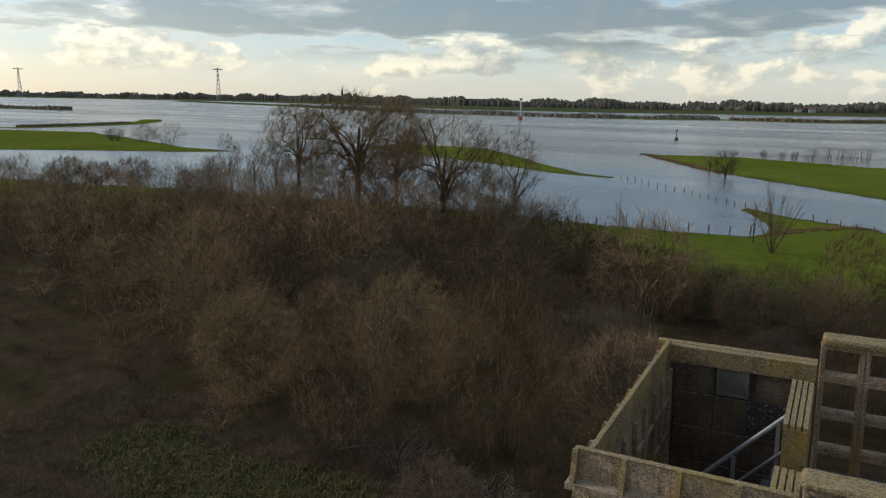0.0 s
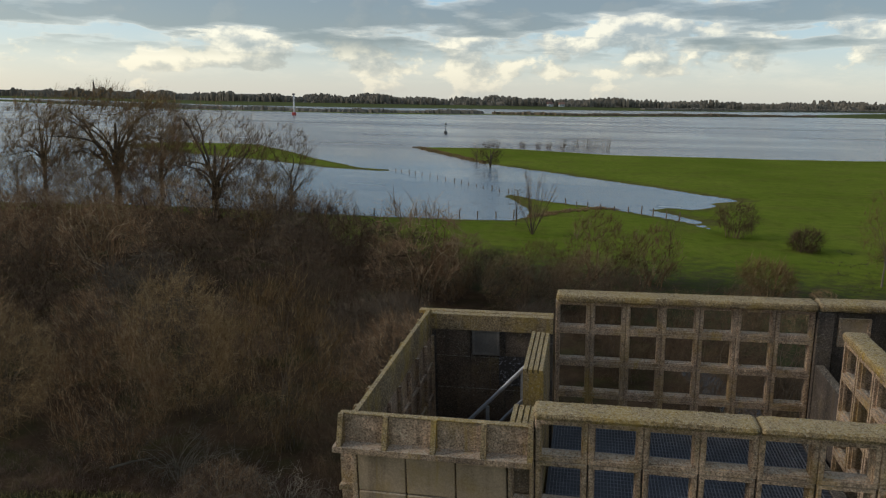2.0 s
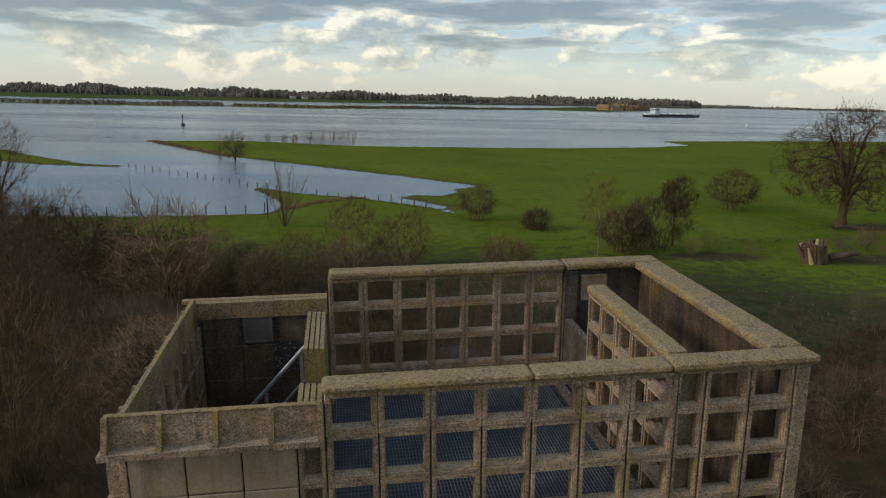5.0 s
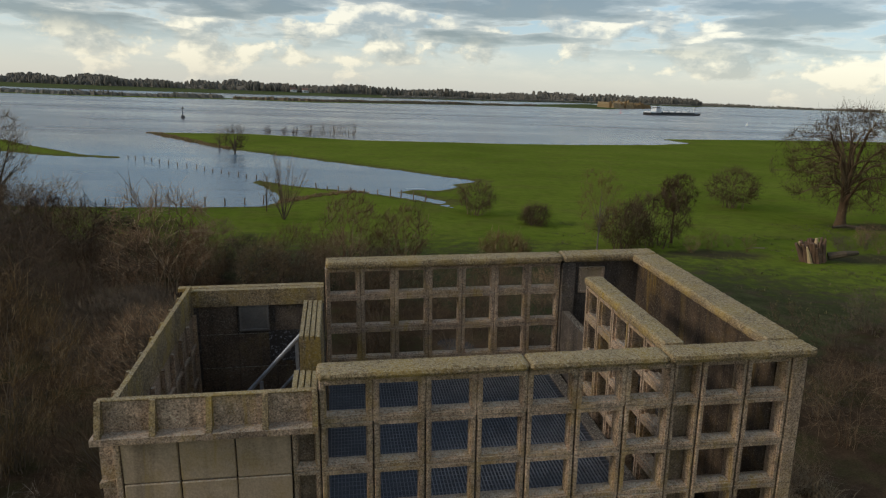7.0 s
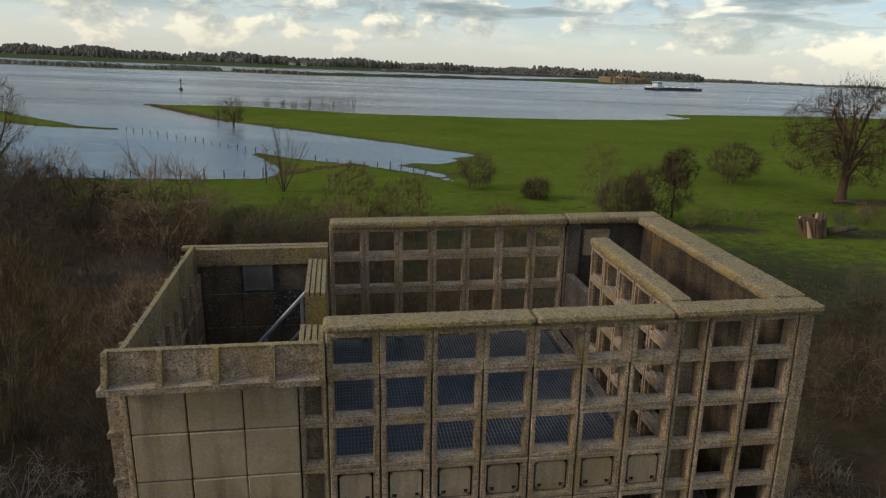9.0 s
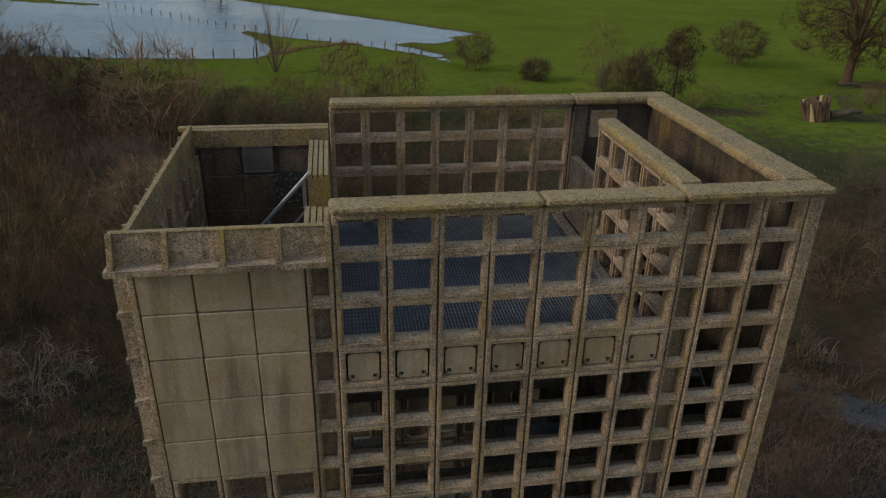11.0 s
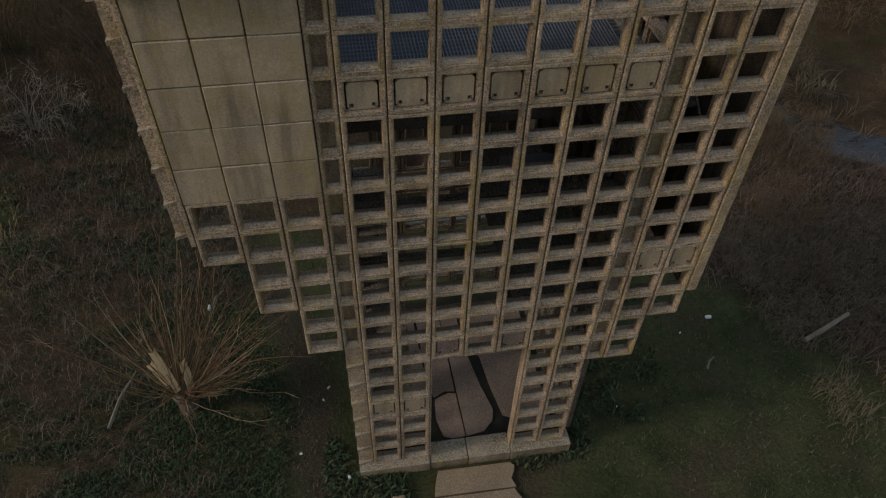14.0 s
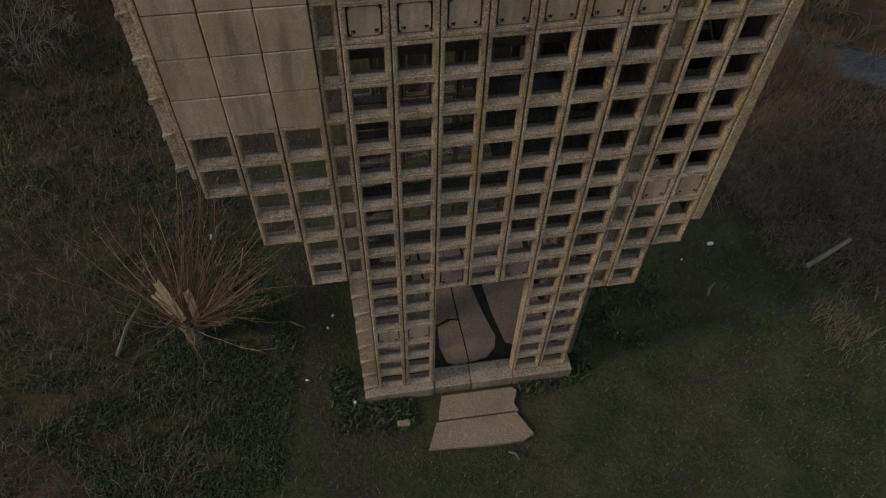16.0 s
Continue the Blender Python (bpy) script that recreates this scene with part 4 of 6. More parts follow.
def bent(g, start, way, end, bits, wander):
    """Curved ways from start to end that leave along a given direction."""
    span = np.linalg.norm(end - start, axis=1)[:, None]
    mid = start + way * span * 0.5
    t = np.linspace(0, 1, bits + 1)[None, :, None]
    p = (1 - t) ** 2 * start[:, None] + 2 * t * (1 - t) * mid[:, None] + t ** 2 * end[:, None]
    return p + g.normal(0, wander, p.shape) * span[:, None] * (t * (1.2 - t))


def grow(seed, height, spread, count, thick, low=0.0, trunk=None, shoots=0.35, twig=0.5, open_work=0.62, foot=0.16):
    """A leafless plant that fills a rounded, lumpy crown: stems or limbs, branches on them, and fine twigs towards the outside."""
    g = np.random.RandomState(seed)
    n1, n2, n3, n4 = count
    lobes = g.normal(0, 1, (7, 3))
    lobes /= np.linalg.norm(lobes, axis=1)[:, None]
    middle = height * (low + (1 - low) * 0.46)

    def crown(n, near, far):
        d = g.normal(0, 1, (n, 3))
        d /= np.linalg.norm(d, axis=1)[:, None]
        lump = 0.74 + 0.26 * np.clip((d @ lobes.T).max(1), 0, 1) ** 2 + g.normal(0, 0.03, n)
        q = (g.uniform(near ** 2.2, far ** 2.2, n) ** (1 / 2.2) * lump)[:, None]
        tall = np.where(d[:, 2] > 0, height - middle, middle - height * low * 0.8)[:, None]
        return np.array((0, 0, middle)) + d * q * np.concatenate((np.full((n, 2), spread / 2), tall), 1)

    up = np.array((0.0, 0.0, 1.0))
    wood, fine = [], []
    ends = crown(n1, 0.4, 0.78)
    if trunk:
        ends[:, 2] = np.maximum(ends[:, 2], height * (low + 0.10))
        bole = bent(g, np.array([[0, 0, -0.3]]), up[None], np.array([[g.normal(0, 0.02) * height, g.normal(0, 0.02) * height, height * 0.62]]), 8, 0.02)
        size = trunk * np.linspace(1, 0.28, 9)
        size[0] *= 1.5
        wood.append(tubes(bole, size[None], 8))
        f = np.clip(low * 0.9 + 0.32 * g.random_sample(n1) * (1 - low), 0.06, 0.6) / 0.62
        k = np.clip((f * 8).astype(int), 0, 7)
        start = bole[0][k] + (bole[0][k + 1] - bole[0][k]) * (f * 8 - k)[:, None]
        first = size[k] * g.uniform(0.4, 0.65, n1)
        way = unit_rows(ends - start) * 0.4 + up * 0.85
    else:
        start = np.concatenate((ends[:, :2] * foot + g.normal(0, spread * 0.04, (n1, 2)), np.full((n1, 1), -0.15)), 1)
        first = thick * g.uniform(1.0, 2.0, n1)
        way = np.tile(up, (n1, 1)) + g.normal(0, 0.15, (n1, 3))
    p1 = bent(g, start, unit_rows(way), ends, 6, 0.045)
    r1 = first[:, None] * np.linspace(1, 0.35, 7)[None]
    wood.append(tubes(p1, r1, 5 if trunk else 3))
    base = p1[:, 2:].reshape(-1, 3)
    along = np.gradient(p1, axis=1)[:, 2:].reshape(-1, 3)
    girth = r1[:, 2:].reshape(-1)

    def branch(ends, base, along, girth, bits, least, part_of, sides, wander):
        far = np.linalg.norm(ends[:, None] - base[None], axis=2) + 0.5 * np.maximum(0, base[None, :, 2] - ends[:, None, 2])
        pick = np.argmin(far * g.uniform(0.7, 1.3, far.shape), axis=1)
        p = bent(g, base[pick], unit_rows(unit_rows(along[pick]) + g.normal(0, 0.25, ends.shape) + up * 0.2), ends, bits, wander)
        r = np.maximum(least, girth[pick] * part_of)[:, None] * np.linspace(1, 0.45, bits + 1)[None]
        fine.append(tubes(p, r, sides))
        return p, r

    p2, r2 = branch(crown(n2, 0.4, 0.93), base, along, girth, 4, thick * 0.6, 0.5, 4 if trunk else 3, 0.07)
    base = np.concatenate((base, p2[:, 1:].reshape(-1, 3)))
    along = np.concatenate((along, np.gradient(p2, axis=1)[:, 1:].reshape(-1, 3)))
    girth = np.concatenate((girth, r2[:, 1:].reshape(-1)))
    p3, r3 = branch(crown(n3, open_work, 1.0), base, along, girth, 3, thick * 0.45, 0.45, 2, 0.12)
    flow = np.repeat(unit_rows(p3[:, -1] - p3[:, 1]), n4, axis=0)
    t = g.uniform(0.1, 1.0, len(flow))[:, None]
    root = np.repeat(p3[:, 1], n4, axis=0) * (1 - t) + np.repeat(p3[:, 3], n4, axis=0) * t
    out = unit_rows(root - np.array((0, 0, middle * 0.6)))
    way = unit_rows(flow * 0.45 + out * 0.3 + up * shoots * 0.5 + g.normal(0, 0.7, flow.shape))
    tip = root + way * (twig * g.uniform(0.4, 1.3, len(way)))[:, None]
    fine.append(tubes(np.stack((root, tip), 1), thick * np.tile((0.34, 0.15), (len(way), 1)), 2))
    return together(wood), together(fine)


def unit_rows(v):
    return v / (np.linalg.norm(v, axis=1)[:, None] + 1e-9)


def together(pieces):
    verts, faces, o = [], [], 0
    for v, f in pieces:
        verts.append(v)
        faces.append(f + o)
        o += len(v)
    return np.concatenate(verts), np.concatenate(faces)


def quads(name, verts, faces, material, smooth=False):
    """A mesh of four-sided faces from arrays."""
    me = bpy.data.meshes.new(name)
    me.vertices.add(len(verts)), me.loops.add(faces.size), me.polygons.add(len(faces))
    me.vertices.foreach_set("co", verts.astype(np.float32).reshape(-1))
    me.loops.foreach_set("vertex_index", faces.astype(np.int32).reshape(-1))
    me.polygons.foreach_set("loop_start", np.arange(0, faces.size, 4, dtype=np.int32))
    if smooth:
        me.polygons.foreach_set("use_smooth", np.ones(len(faces), bool))
    me.materials.append(material)
    me.update(calc_edges=True)
    return me


def shrub_mesh(name, seed, height, spread, count, thick, material, shoots=0.35, twig=0.5):
    return quads(name, *together(grow(seed, height, spread, count, thick, shoots=shoots, twig=twig)), material)


def shrub_pair(seed, height, spread, count, thick, material, shoots=0.35, twig=0.5):
    stems, fine = grow(seed, height, spread, count, thick, shoots=shoots, twig=twig)
    return quads("stem_base", *stems, BARK if material is not PALE else PALE), quads("twig_crown", *fine, material)


def height_at(x, y):
    return float(ground_height(np.array([float(x)]), np.array([float(y)]))[0][0])


def sheaf(seed, height, spread, count, thick, foot, twigs, length):
    """Upright shoots fanning out from the ground, with fine twigs along them."""
    g = np.random.RandomState(seed)
    a, u = g.uniform(0, 6.283, count), np.sqrt(g.uniform(0, 1, count))
    side = np.stack((np.cos(a) * u, np.sin(a) * u, np.zeros(count)), 1)
    start = side * spread * foot - np.array((0, 0, 0.2))
    tip = side * spread * 0.5 + np.array((0, 0, height)) * ((1 - 0.3 * u ** 2) * g.uniform(0.72, 1.0, count))[:, None]
    stems = bent(g, start, unit_rows(side * 0.5 + np.array((0, 0, 1.0))), tip, 6, 0.03)
    wood = tubes(stems, thick * g.uniform(0.7, 1.3, count)[:, None] * np.linspace(1, 0.25, 7)[None], 3)
    t = np.sort(g.uniform(1.2, 5.9, (count, twigs)), axis=1)
    k = t.astype(int)
    rows = np.arange(count)[:, None]
    root = (stems[rows, k] + (stems[rows, k + 1] - stems[rows, k]) * (t - k)[..., None]).reshape(-1, 3)
    way = unit_rows(np.repeat(side, twigs, axis=0) * 0.5 + np.array((0, 0, 0.8)) + g.normal(0, 0.45, root.shape))
    end = root + way * (length * g.uniform(0.4, 1.2, len(root)))[:, None]
    return wood, tubes(np.stack((root, end), 1), thick * np.tile((0.3, 0.12), (len(root), 1)), 2)


def bare_tree(x, y, label, seed, height, spread, radius, bark=None, twig=None, group="", count=(13, 110, 800, 8), thick=0.036, low=0.15, shoots=0.3, length=0.9):
    wood, crown = grow(seed, height, spread, count, thick, low, radius, shoots, length, 0.42)
    ob = thing("bare_tree", label, "tree", (x, y, max(height_at(x, y), -0.9)), group)
    part("trunk", quads("trunk", *wood, bark or BARK, smooth=True), None, ob)
    part("crown", quads("crown", *crown, twig or TWIG), None, ob)
    return ob


# big bare trees on the shore
bare_tree(-49.3, 63.6, "tall bare tree with a wide brown crown on the river bank", 3, 14.4, 18, 0.46, twig=WILLOW, count=(18, 170, 1300, 9), low=0.12, thick=0.042, shoots=2.2, length=0.9)
bare_tree(-56.5, 61.5, "bare tree with fine upright twigs beside the shore", 11, 12.4, 12, 0.26, twig=WILLOW, count=(12, 100, 900, 10), shoots=2.2, thick=0.04)
bare_tree(-35.8, 59.8, "spreading bare tree forking low above the thicket", 5, 11.4, 16, 0.38, count=(12, 100, 900, 8), low=0.08, thick=0.04, shoots=1.6)
bare_tree(-43.0, 62.0, "bare tree with a pale ochre haze of twigs", 21, 12.4, 10, 0.22, twig=WILLOW, count=(12, 90, 800, 9), shoots=2.2, thick=0.04)
bare_tree(-28.7, 62.2, "slim bare tree at the water's edge", 8, 9.6, 7, 0.16, count=(10, 60, 420, 7), thick=0.03, shoots=0.5)
for i, (x, y, h) in enumerate(((-74, 64.3, 5.6), (-69, 63, 8.2), (-64, 62, 6.0), (-60.5, 62, 7.2))):
    bare_tree(x, y, "slender bare tree in a row along the shore", 30 + i, h, h * 0.55, 0.12, group="slender shore trees", count=(7, 40, 260, 6), thick=0.03, shoots=0.8)
bare_tree(51.0, 57.5, "old bare tree with a heavy low limb on the meadow", 14, 13.4, 15, 0.5, bark=DARKWOOD, twig=DARKWOOD, count=(18, 170, 1500, 9), low=0.06, thick=0.034, shoots=0.15, length=0.7)
vase = thing("bare_tree", "young vase-shaped bare tree by the flooded fence", "tree", (-3.8, 58.6, height_at(-3.8, 58.6)))
vase_wood, vase_twigs = sheaf(17, 6.5, 5.2, 20, 0.03, 0.008, 26, 0.85)
part("trunk", quads("trunk", *vase_wood, BARK, smooth=True), None, vase)
part("crown", quads("crown", *vase_twigs, TWIG), None, vase)
bare_tree(-16.3, 128.0, "bare tree standing in the flood water", 19, 6.4, 5.5, 0.20, count=(9, 40, 240, 6), thick=0.034, low=0.06, shoots=0.6, twig=DARKWOOD)
bare_tree(-20.4, 138.0, "small bare tree standing in the flood water", 20, 4.6, 3.5, 0.12, count=(7, 24, 120, 4), thick=0.02, low=0.06, shoots=0.5)
bare_tree(20.6, 45.2, "thin pale young tree at the meadow's edge", 23, 7.0, 4.4, 0.07, bark=PALE, twig=WILLOW, count=(10, 60, 420, 7), thick=0.013, low=0.15, shoots=0.5, length=0.5)
bare_tree(7.6, 52.0, "thin dead sapling with bent branches", 25, 4.0, 2.4, 0.05, bark=DARKWOOD, twig=DARKWOOD, count=(5, 20, 90, 4), thick=0.014, length=0.4)
bare_tree(-5.6, 62.3, "crooked dead sapling by the fence", 26, 4.2, 3.0, 0.05, bark=DARKWOOD, twig=DARKWOOD, count=(5, 16, 60, 3), thick=0.016, length=0.4)
bare_tree(28.4, 48.6, "slim thorn tree with a dark lopsided crown", 42, 6.0, 3.6, 0.12, bark=DARKWOOD, twig=DARKWOOD, count=(9, 60, 420, 8), thick=0.032, low=0.42, shoots=0.1, length=0.5)

# round bushes on the meadow and by the shore
BUSHES = [("dark bush", 14.6, 62.4, 3.6, 4.6, HEDGE), ("low brown bush", 19.0, 57.0, 2.1, 3.4, HEDGE), 
          ("rounded dark bush", 45.4, 68.0, 4.8, 6.6, HEDGE), ("brown bush", 23.2, 46.2, 3.9, 5.2, HEDGE), ("dense brown bush", 26.2, 47.4, 4.8, 6.4, HEDGE),
          ("tall brown bush", 1.6, 42.0, 5.0, 5.4, TWIG), ("brown bush", 5.0, 41.5, 4.0, 5.0, TWIG), ("ochre bush", 12.2, 40.8, 2.4, 4.2, WILLOW),
          ("rounded bush", -95.0, 57.5, 3.9, 6.0, DARKWOOD), ("rounded bush", -89.5, 58.4, 3.4, 5.0, DARKWOOD), ("rounded bush", -84.5, 60.3, 4.4, 6.4, DARKWOOD),
          ("grey willow bush", -158.0, 130.0, 6.6, 11.0, HEDGE), ("grey willow bush", -165.0, 128.0, 5.4, 8.0, HEDGE), ("grey willow bush", -172.0, 124.0, 3.6, 6.0, HEDGE)]
for i, (kind, x, y, h, w, m) in enumerate(BUSHES):
    stems, fine = grow(100 + i, h, w, ((16, 80, 560, 8) if x > 20 or m is DARKWOOD else (14, 60, 330, 7)) if y < 100 else (16, 60, 300, 5), 0.027 if y < 100 else 0.04, shoots=0.35, twig=0.7 if y < 100 else 1.1, foot=0.5)
    ob = thing("bush", f"{kind} of bare twigs on the grass" if y < 100 and x > 0 else f"{kind} at the flooded shore", "bush", (x, y, height_at(x, y)))
    part("stem_base", quads("stem_base", *stems, m), None, ob)
    part("twig_crown", quads("twig_crown", *fine, m), None, ob)
for i, (x, y, h) in enumerate(((-5.0, 187, 3.4), (-2.1, 187.5, 4.2), (0.9, 188.3, 4.4), (3.1, 189, 3.8), (6.5, 190, 4.8), (-15.4, 191, 2.0), (-11.0, 190, 1.8), (-8.4, 188, 2.2))):
    me = quads("willow_shoots", *together(sheaf(140 + i, h * 1.05, h * 0.9, 30, 0.026, 0.34, 9, 0.8)), HEDGE)
    thing("flooded_willow", "grey willow shoots standing in the river", "bush", (x, y, WATER - 0.05), group="willows in the river", shape=me)

# the thicket: nearer shrubs one by one, the rest as one mass
KINDS = [("russet", RUSSET, 5.4, 5.4, 1.1), ("brown", TWIG, 5.0, 6.0, 0.35), ("willow", WILLOW, 5.4, 5.2, 0.75), ("dark", DARKWOOD, 4.2, 5.6, 0.2), ("grey", BARK, 4.0, 5.0, 0.3), ("bleached", PALE, 1.9, 4.2, 0.1)]
NEAR = [[shrub_pair(200 + 10 * i + j, k[2], k[3], (24, 140, 1000, 8) if i < 5 else (24, 70, 140, 3), 0.0125 if i < 5 else 0.017, k[1], k[4], 0.5) for j in range(2)] for i, k in enumerate(KINDS)]
MID = [[shrub_pair(260 + 10 * i + j, k[2], k[3], (20, 90, 480, 6), 0.015, k[1], k[4], 0.5) for j in range(2)] for i, k in enumerate(KINDS)]


def scatter(ring, gap, seed, keep=lambda x, y: True):
    """Random places inside a ring, no two closer than gap."""
    r = random.Random(seed)
    xs, ys = [p[0] for p in ring], [p[1] for p in ring]
    cells, out = {}, []
    tries = int((max(xs) - min(xs)) * (max(ys) - min(ys)) / gap ** 2 * 5)
    pts = np.array([(r.uniform(min(xs), max(xs)), r.uniform(min(ys), max(ys))) for _ in range(tries)])
    ok = inside_distance(pts[:, 0], pts[:, 1], ring) > 0.3
    for x, y in pts[ok]:
        key = (int(x // gap), int(y // gap))
        if not keep(x, y) or any((x - a) ** 2 + (y - b) ** 2 < gap * gap for i in (-1, 0, 1) for j in (-1, 0, 1) for a, b in cells.get((key[0] + i, key[1] + j), ())):
            continue
        cells.setdefault(key, []).append((x, y))
        out.append((float(x), float(y)))
    return out


def in_view(x, y):
    a = math.degrees(math.atan2(x, y + 6.2))
    return -64 < a < 60


def clear_of_path(x, y):
    """Open strips inside the thicket: the grassy path on the west, the creek."""
    creek = inside_distance(np.array([x]), np.array([y]), CREEK, closed=False)[0]
    path = inside_distance(np.array([x]), np.array([y]), PATH_WEST, closed=False)[0]
    tower_gap = x < -3.2 or x > 6.2 or y > 6.8
    return creek > (1.9 if x > 10 and y < 14 else 1.3) and path > 1.9 and tower_gap


DOMES = [(-19.5, 14.0, 2, 1.05), (-14.2, 17.2, 2, 1.0), (-9.4, 15.0, 2, 1.1)]


def tall_growth(x, y):
    """Only low scrub grows west of the path."""
    return (x > -12 or y > 12.5 - (x + 16) * 0.32) and all(math.hypot(x - a, y - b) > 3.4 for a, b, _, _ in DOMES)


LABELS = {"russet": "leafless russet shrub in the thicket", "brown": "leafless brown shrub in the thicket", "willow": "leafless willow shrub with ochre shoots",
          "dark": "dark leafless thorn shrub in the thicket", "grey": "grey leafless shrub in the thicket", "bleached": "low dead shrub with bleached sprawling sticks"}
rr = random.Random(77)
near_spots = [p for p in scatter(BRUSH, 3.5, 5, lambda x, y: in_view(x, y) and clear_of_path(x, y) and tall_growth(x, y)) if math.hypot(p[0], p[1] + 6) < 33]
east_spots = [p for p in scatter(BRUSH_EAST, 1.9, 6, lambda x, y: in_view(x, y) and clear_of_path(x, y)) if math.hypot(p[0], p[1]) < 20]


def plant(x, y, i, s):
    """One shrub of the thicket with its stems and its twigs."""
    ob = thing("shrub", LABELS[KINDS[i][0]], "shrub", group="shrubs of the thicket")
    ob.matrix_world = pose(x, y, height_at(x, y), 0, 0, rr.uniform(0, 360)) @ Matrix.Diagonal((s, s, s * rr.uniform(0.85, 1.15), 1))
    stems, twigs = (MID if x > 5 else NEAR)[i][rr.randrange(2)]
    part("stem_base", stems, None, ob)
    part("twig_crown", twigs, None, ob)


for x, y in near_spots:
    i = rr.choice((3, 3, 3, 4)) if y > 22 and x > -24 and rr.random() < 0.55 else 3 if wobble(np.array([x]), np.array([y]), 9, 3)[0] < -0.14 else rr.choice((0, 0, 1, 2, 4) if (y > 17 or x < -11) and x < -4 else (1, 4, 3, 3) if x < -4 else (3, 3, 4))
    if y < 15 and -13 < x < 4 and rr.random() < 0.22:
        i = 5
    plant(x, y, i, rr.uniform(0.65, 1.1) * (0.7 if y < 12 else 1.0))
for x, y, i, s in DOMES:
    plant(x, y, i, s)
for x, y, i, s in ((-10.5, 35.5, 1, 0.75), (-7.0, 34.0, 0, 0.65), (-3.6, 34.2, 2, 0.7), (-0.4, 34.8, 1, 0.62), (2.8, 33.8, 3, 0.6), (9.2, 32.0, 1, 0.5), (12.0, 31.2, 1, 0.45), (13.6, 34.4, 0, 0.42), (9.8, 36.2, 1, 0.45), (6.0, 31.5, 1, 0.6), (-13.0, 40.0, 3, 0.8),
                   (-16.2, 43.0, 3, 0.85), (-10.0, 38.6, 3, 0.8), (-6.6, 37.4, 1, 0.75), (-4.6, 36.4, 4, 0.8), (-1.8, 36.6, 1, 0.75), (0.8, 36.0, 1, 0.7), (-19.5, 46.5, 3, 0.9), (-23.0, 50.5, 3, 0.9), (-27.5, 55.0, 3, 0.95), (-14.6, 45.6, 4, 0.8)):
    plant(x, y, i, s)
for x, y in ((-9.6, 11.2), (-7.4, 10.6), (-11.8, 12.6)):
    plant(x, y, 5, 0.8)
for x, y in east_spots:
    plant(x, y, rr.choice((4, 3, 3)), rr.uniform(0.30, 0.55) * (0.55 if inside_distance(np.array([x]), np.array([y]), BRUSH_EAST)[0] < 1.3 else 1.0))

LOOSE = [[shrub_mesh("far_shrub", 300 + 10 * i + j, k[2], k[3], (12, 56, 240, 5), 0.028, k[1], k[4], 0.8) for j in range(2)] for i, k in enumerate(KINDS)]


def mass(name, spots, label, pick, size, category="thicket", stock=None):
    """Many bushes as one mesh."""
    verts, faces, mats, o = [], [], [], 0
    r = random.Random(len(spots))
    for x, y in spots:
        i = pick(r, x, y)
        me = (stock or LOOSE)[i][r.randrange(2)]
        co = np.empty(len(me.vertices) * 3, np.float32)
        me.vertices.foreach_get("co", co)
        s, a = size(r, x, y), r.uniform(0, 6.283)
        co = co.reshape(-1, 3) * s
        c, n = math.cos(a), math.sin(a)
        verts.append(np.stack((co[:, 0] * c - co[:, 1] * n + x, co[:, 0] * n + co[:, 1] * c + y, co[:, 2] + height_at(x, y)), -1))
        idx = np.empty(len(me.polygons) * 4, np.int32)
        me.loops.foreach_get("vertex_index", idx)
        faces.append(idx.reshape(-1, 4) + o)
        mats.append(np.full(len(me.polygons), i, np.int32))
        o += len(co)
    me = quads(name, np.concatenate(verts), np.concatenate(faces), KINDS[0][1])
    for k in KINDS[1:]:
        me.materials.append(k[1])
    me.polygons.foreach_set("material_index", np.concatenate(mats))
    return tagged(new(name, me), label, category, kind="stuff")


far_spots = [p for p in scatter(BRUSH, 3.7, 9, lambda x, y: in_view(x, y) and clear_of_path(x, y) and tall_growth(x, y)) if math.hypot(p[0], p[1] + 6) >= 33]
mass("thicket", far_spots, "dense mass of leafless brown and dark thorn shrubs", lambda r, x, y: r.choice((1, 1, 2, 0, 3)) if x < -25 else r.choice((3, 3, 1, 4)), lambda r, x, y: r.uniform(0.85, 1.3))

EAST = [[shrub_mesh("east_shrub", 340 + 10 * i + j, k[2], k[3], (12, 60, 260, 5), 0.02, k[1], k[4], 0.7) for j in range(2)] for i, k in enumerate(KINDS)]
far_east = [p for p in scatter(BRUSH_EAST, 2.2, 8, lambda x, y: in_view(x, y) and clear_of_path(x, y)) if math.hypot(p[0], p[1]) >= 20]
mass("east_thicket", far_east, "dense brown brush along the creek", lambda r, x, y: r.choice((3, 3, 4)), lambda r, x, y: r.uniform(0.4, 0.75), stock=EAST)

LOW = [[shrub_mesh("low_shrub", 400 + 10 * i + j, 1.3, 2.6, (12, 36, 90, 3), 0.012, k[1], 0.2, 0.35) for j in range(2)] for i, k in enumerate(KINDS)]
low_spots = scatter([(-60, 6), (-36, -3), (-10, -2), (-6, 5), (-6, 9), (-12, 13), (-30, 20), (-60, 32)], 2.15, 12, lambda x, y: in_view(x, y) and clear_of_path(x, y))
mass("bramble_scrub", low_spots, "low tangled scrub of grey-brown brambles", lambda r, x, y: r.choice((3, 4, 1, 4)), lambda r, x, y: r.uniform(0.5, 1.1) * (1.35 if x < -24 else 0.9), "scrub", LOW)

meadow_scrub = scatter([(40.5, 43), (50, 45), (58, 52), (49, 52.5), (42, 47.5)], 1.7, 15) + scatter([(27.5, 44.5), (34, 45), (35.5, 47.8), (29, 47.5)], 1.6, 16)
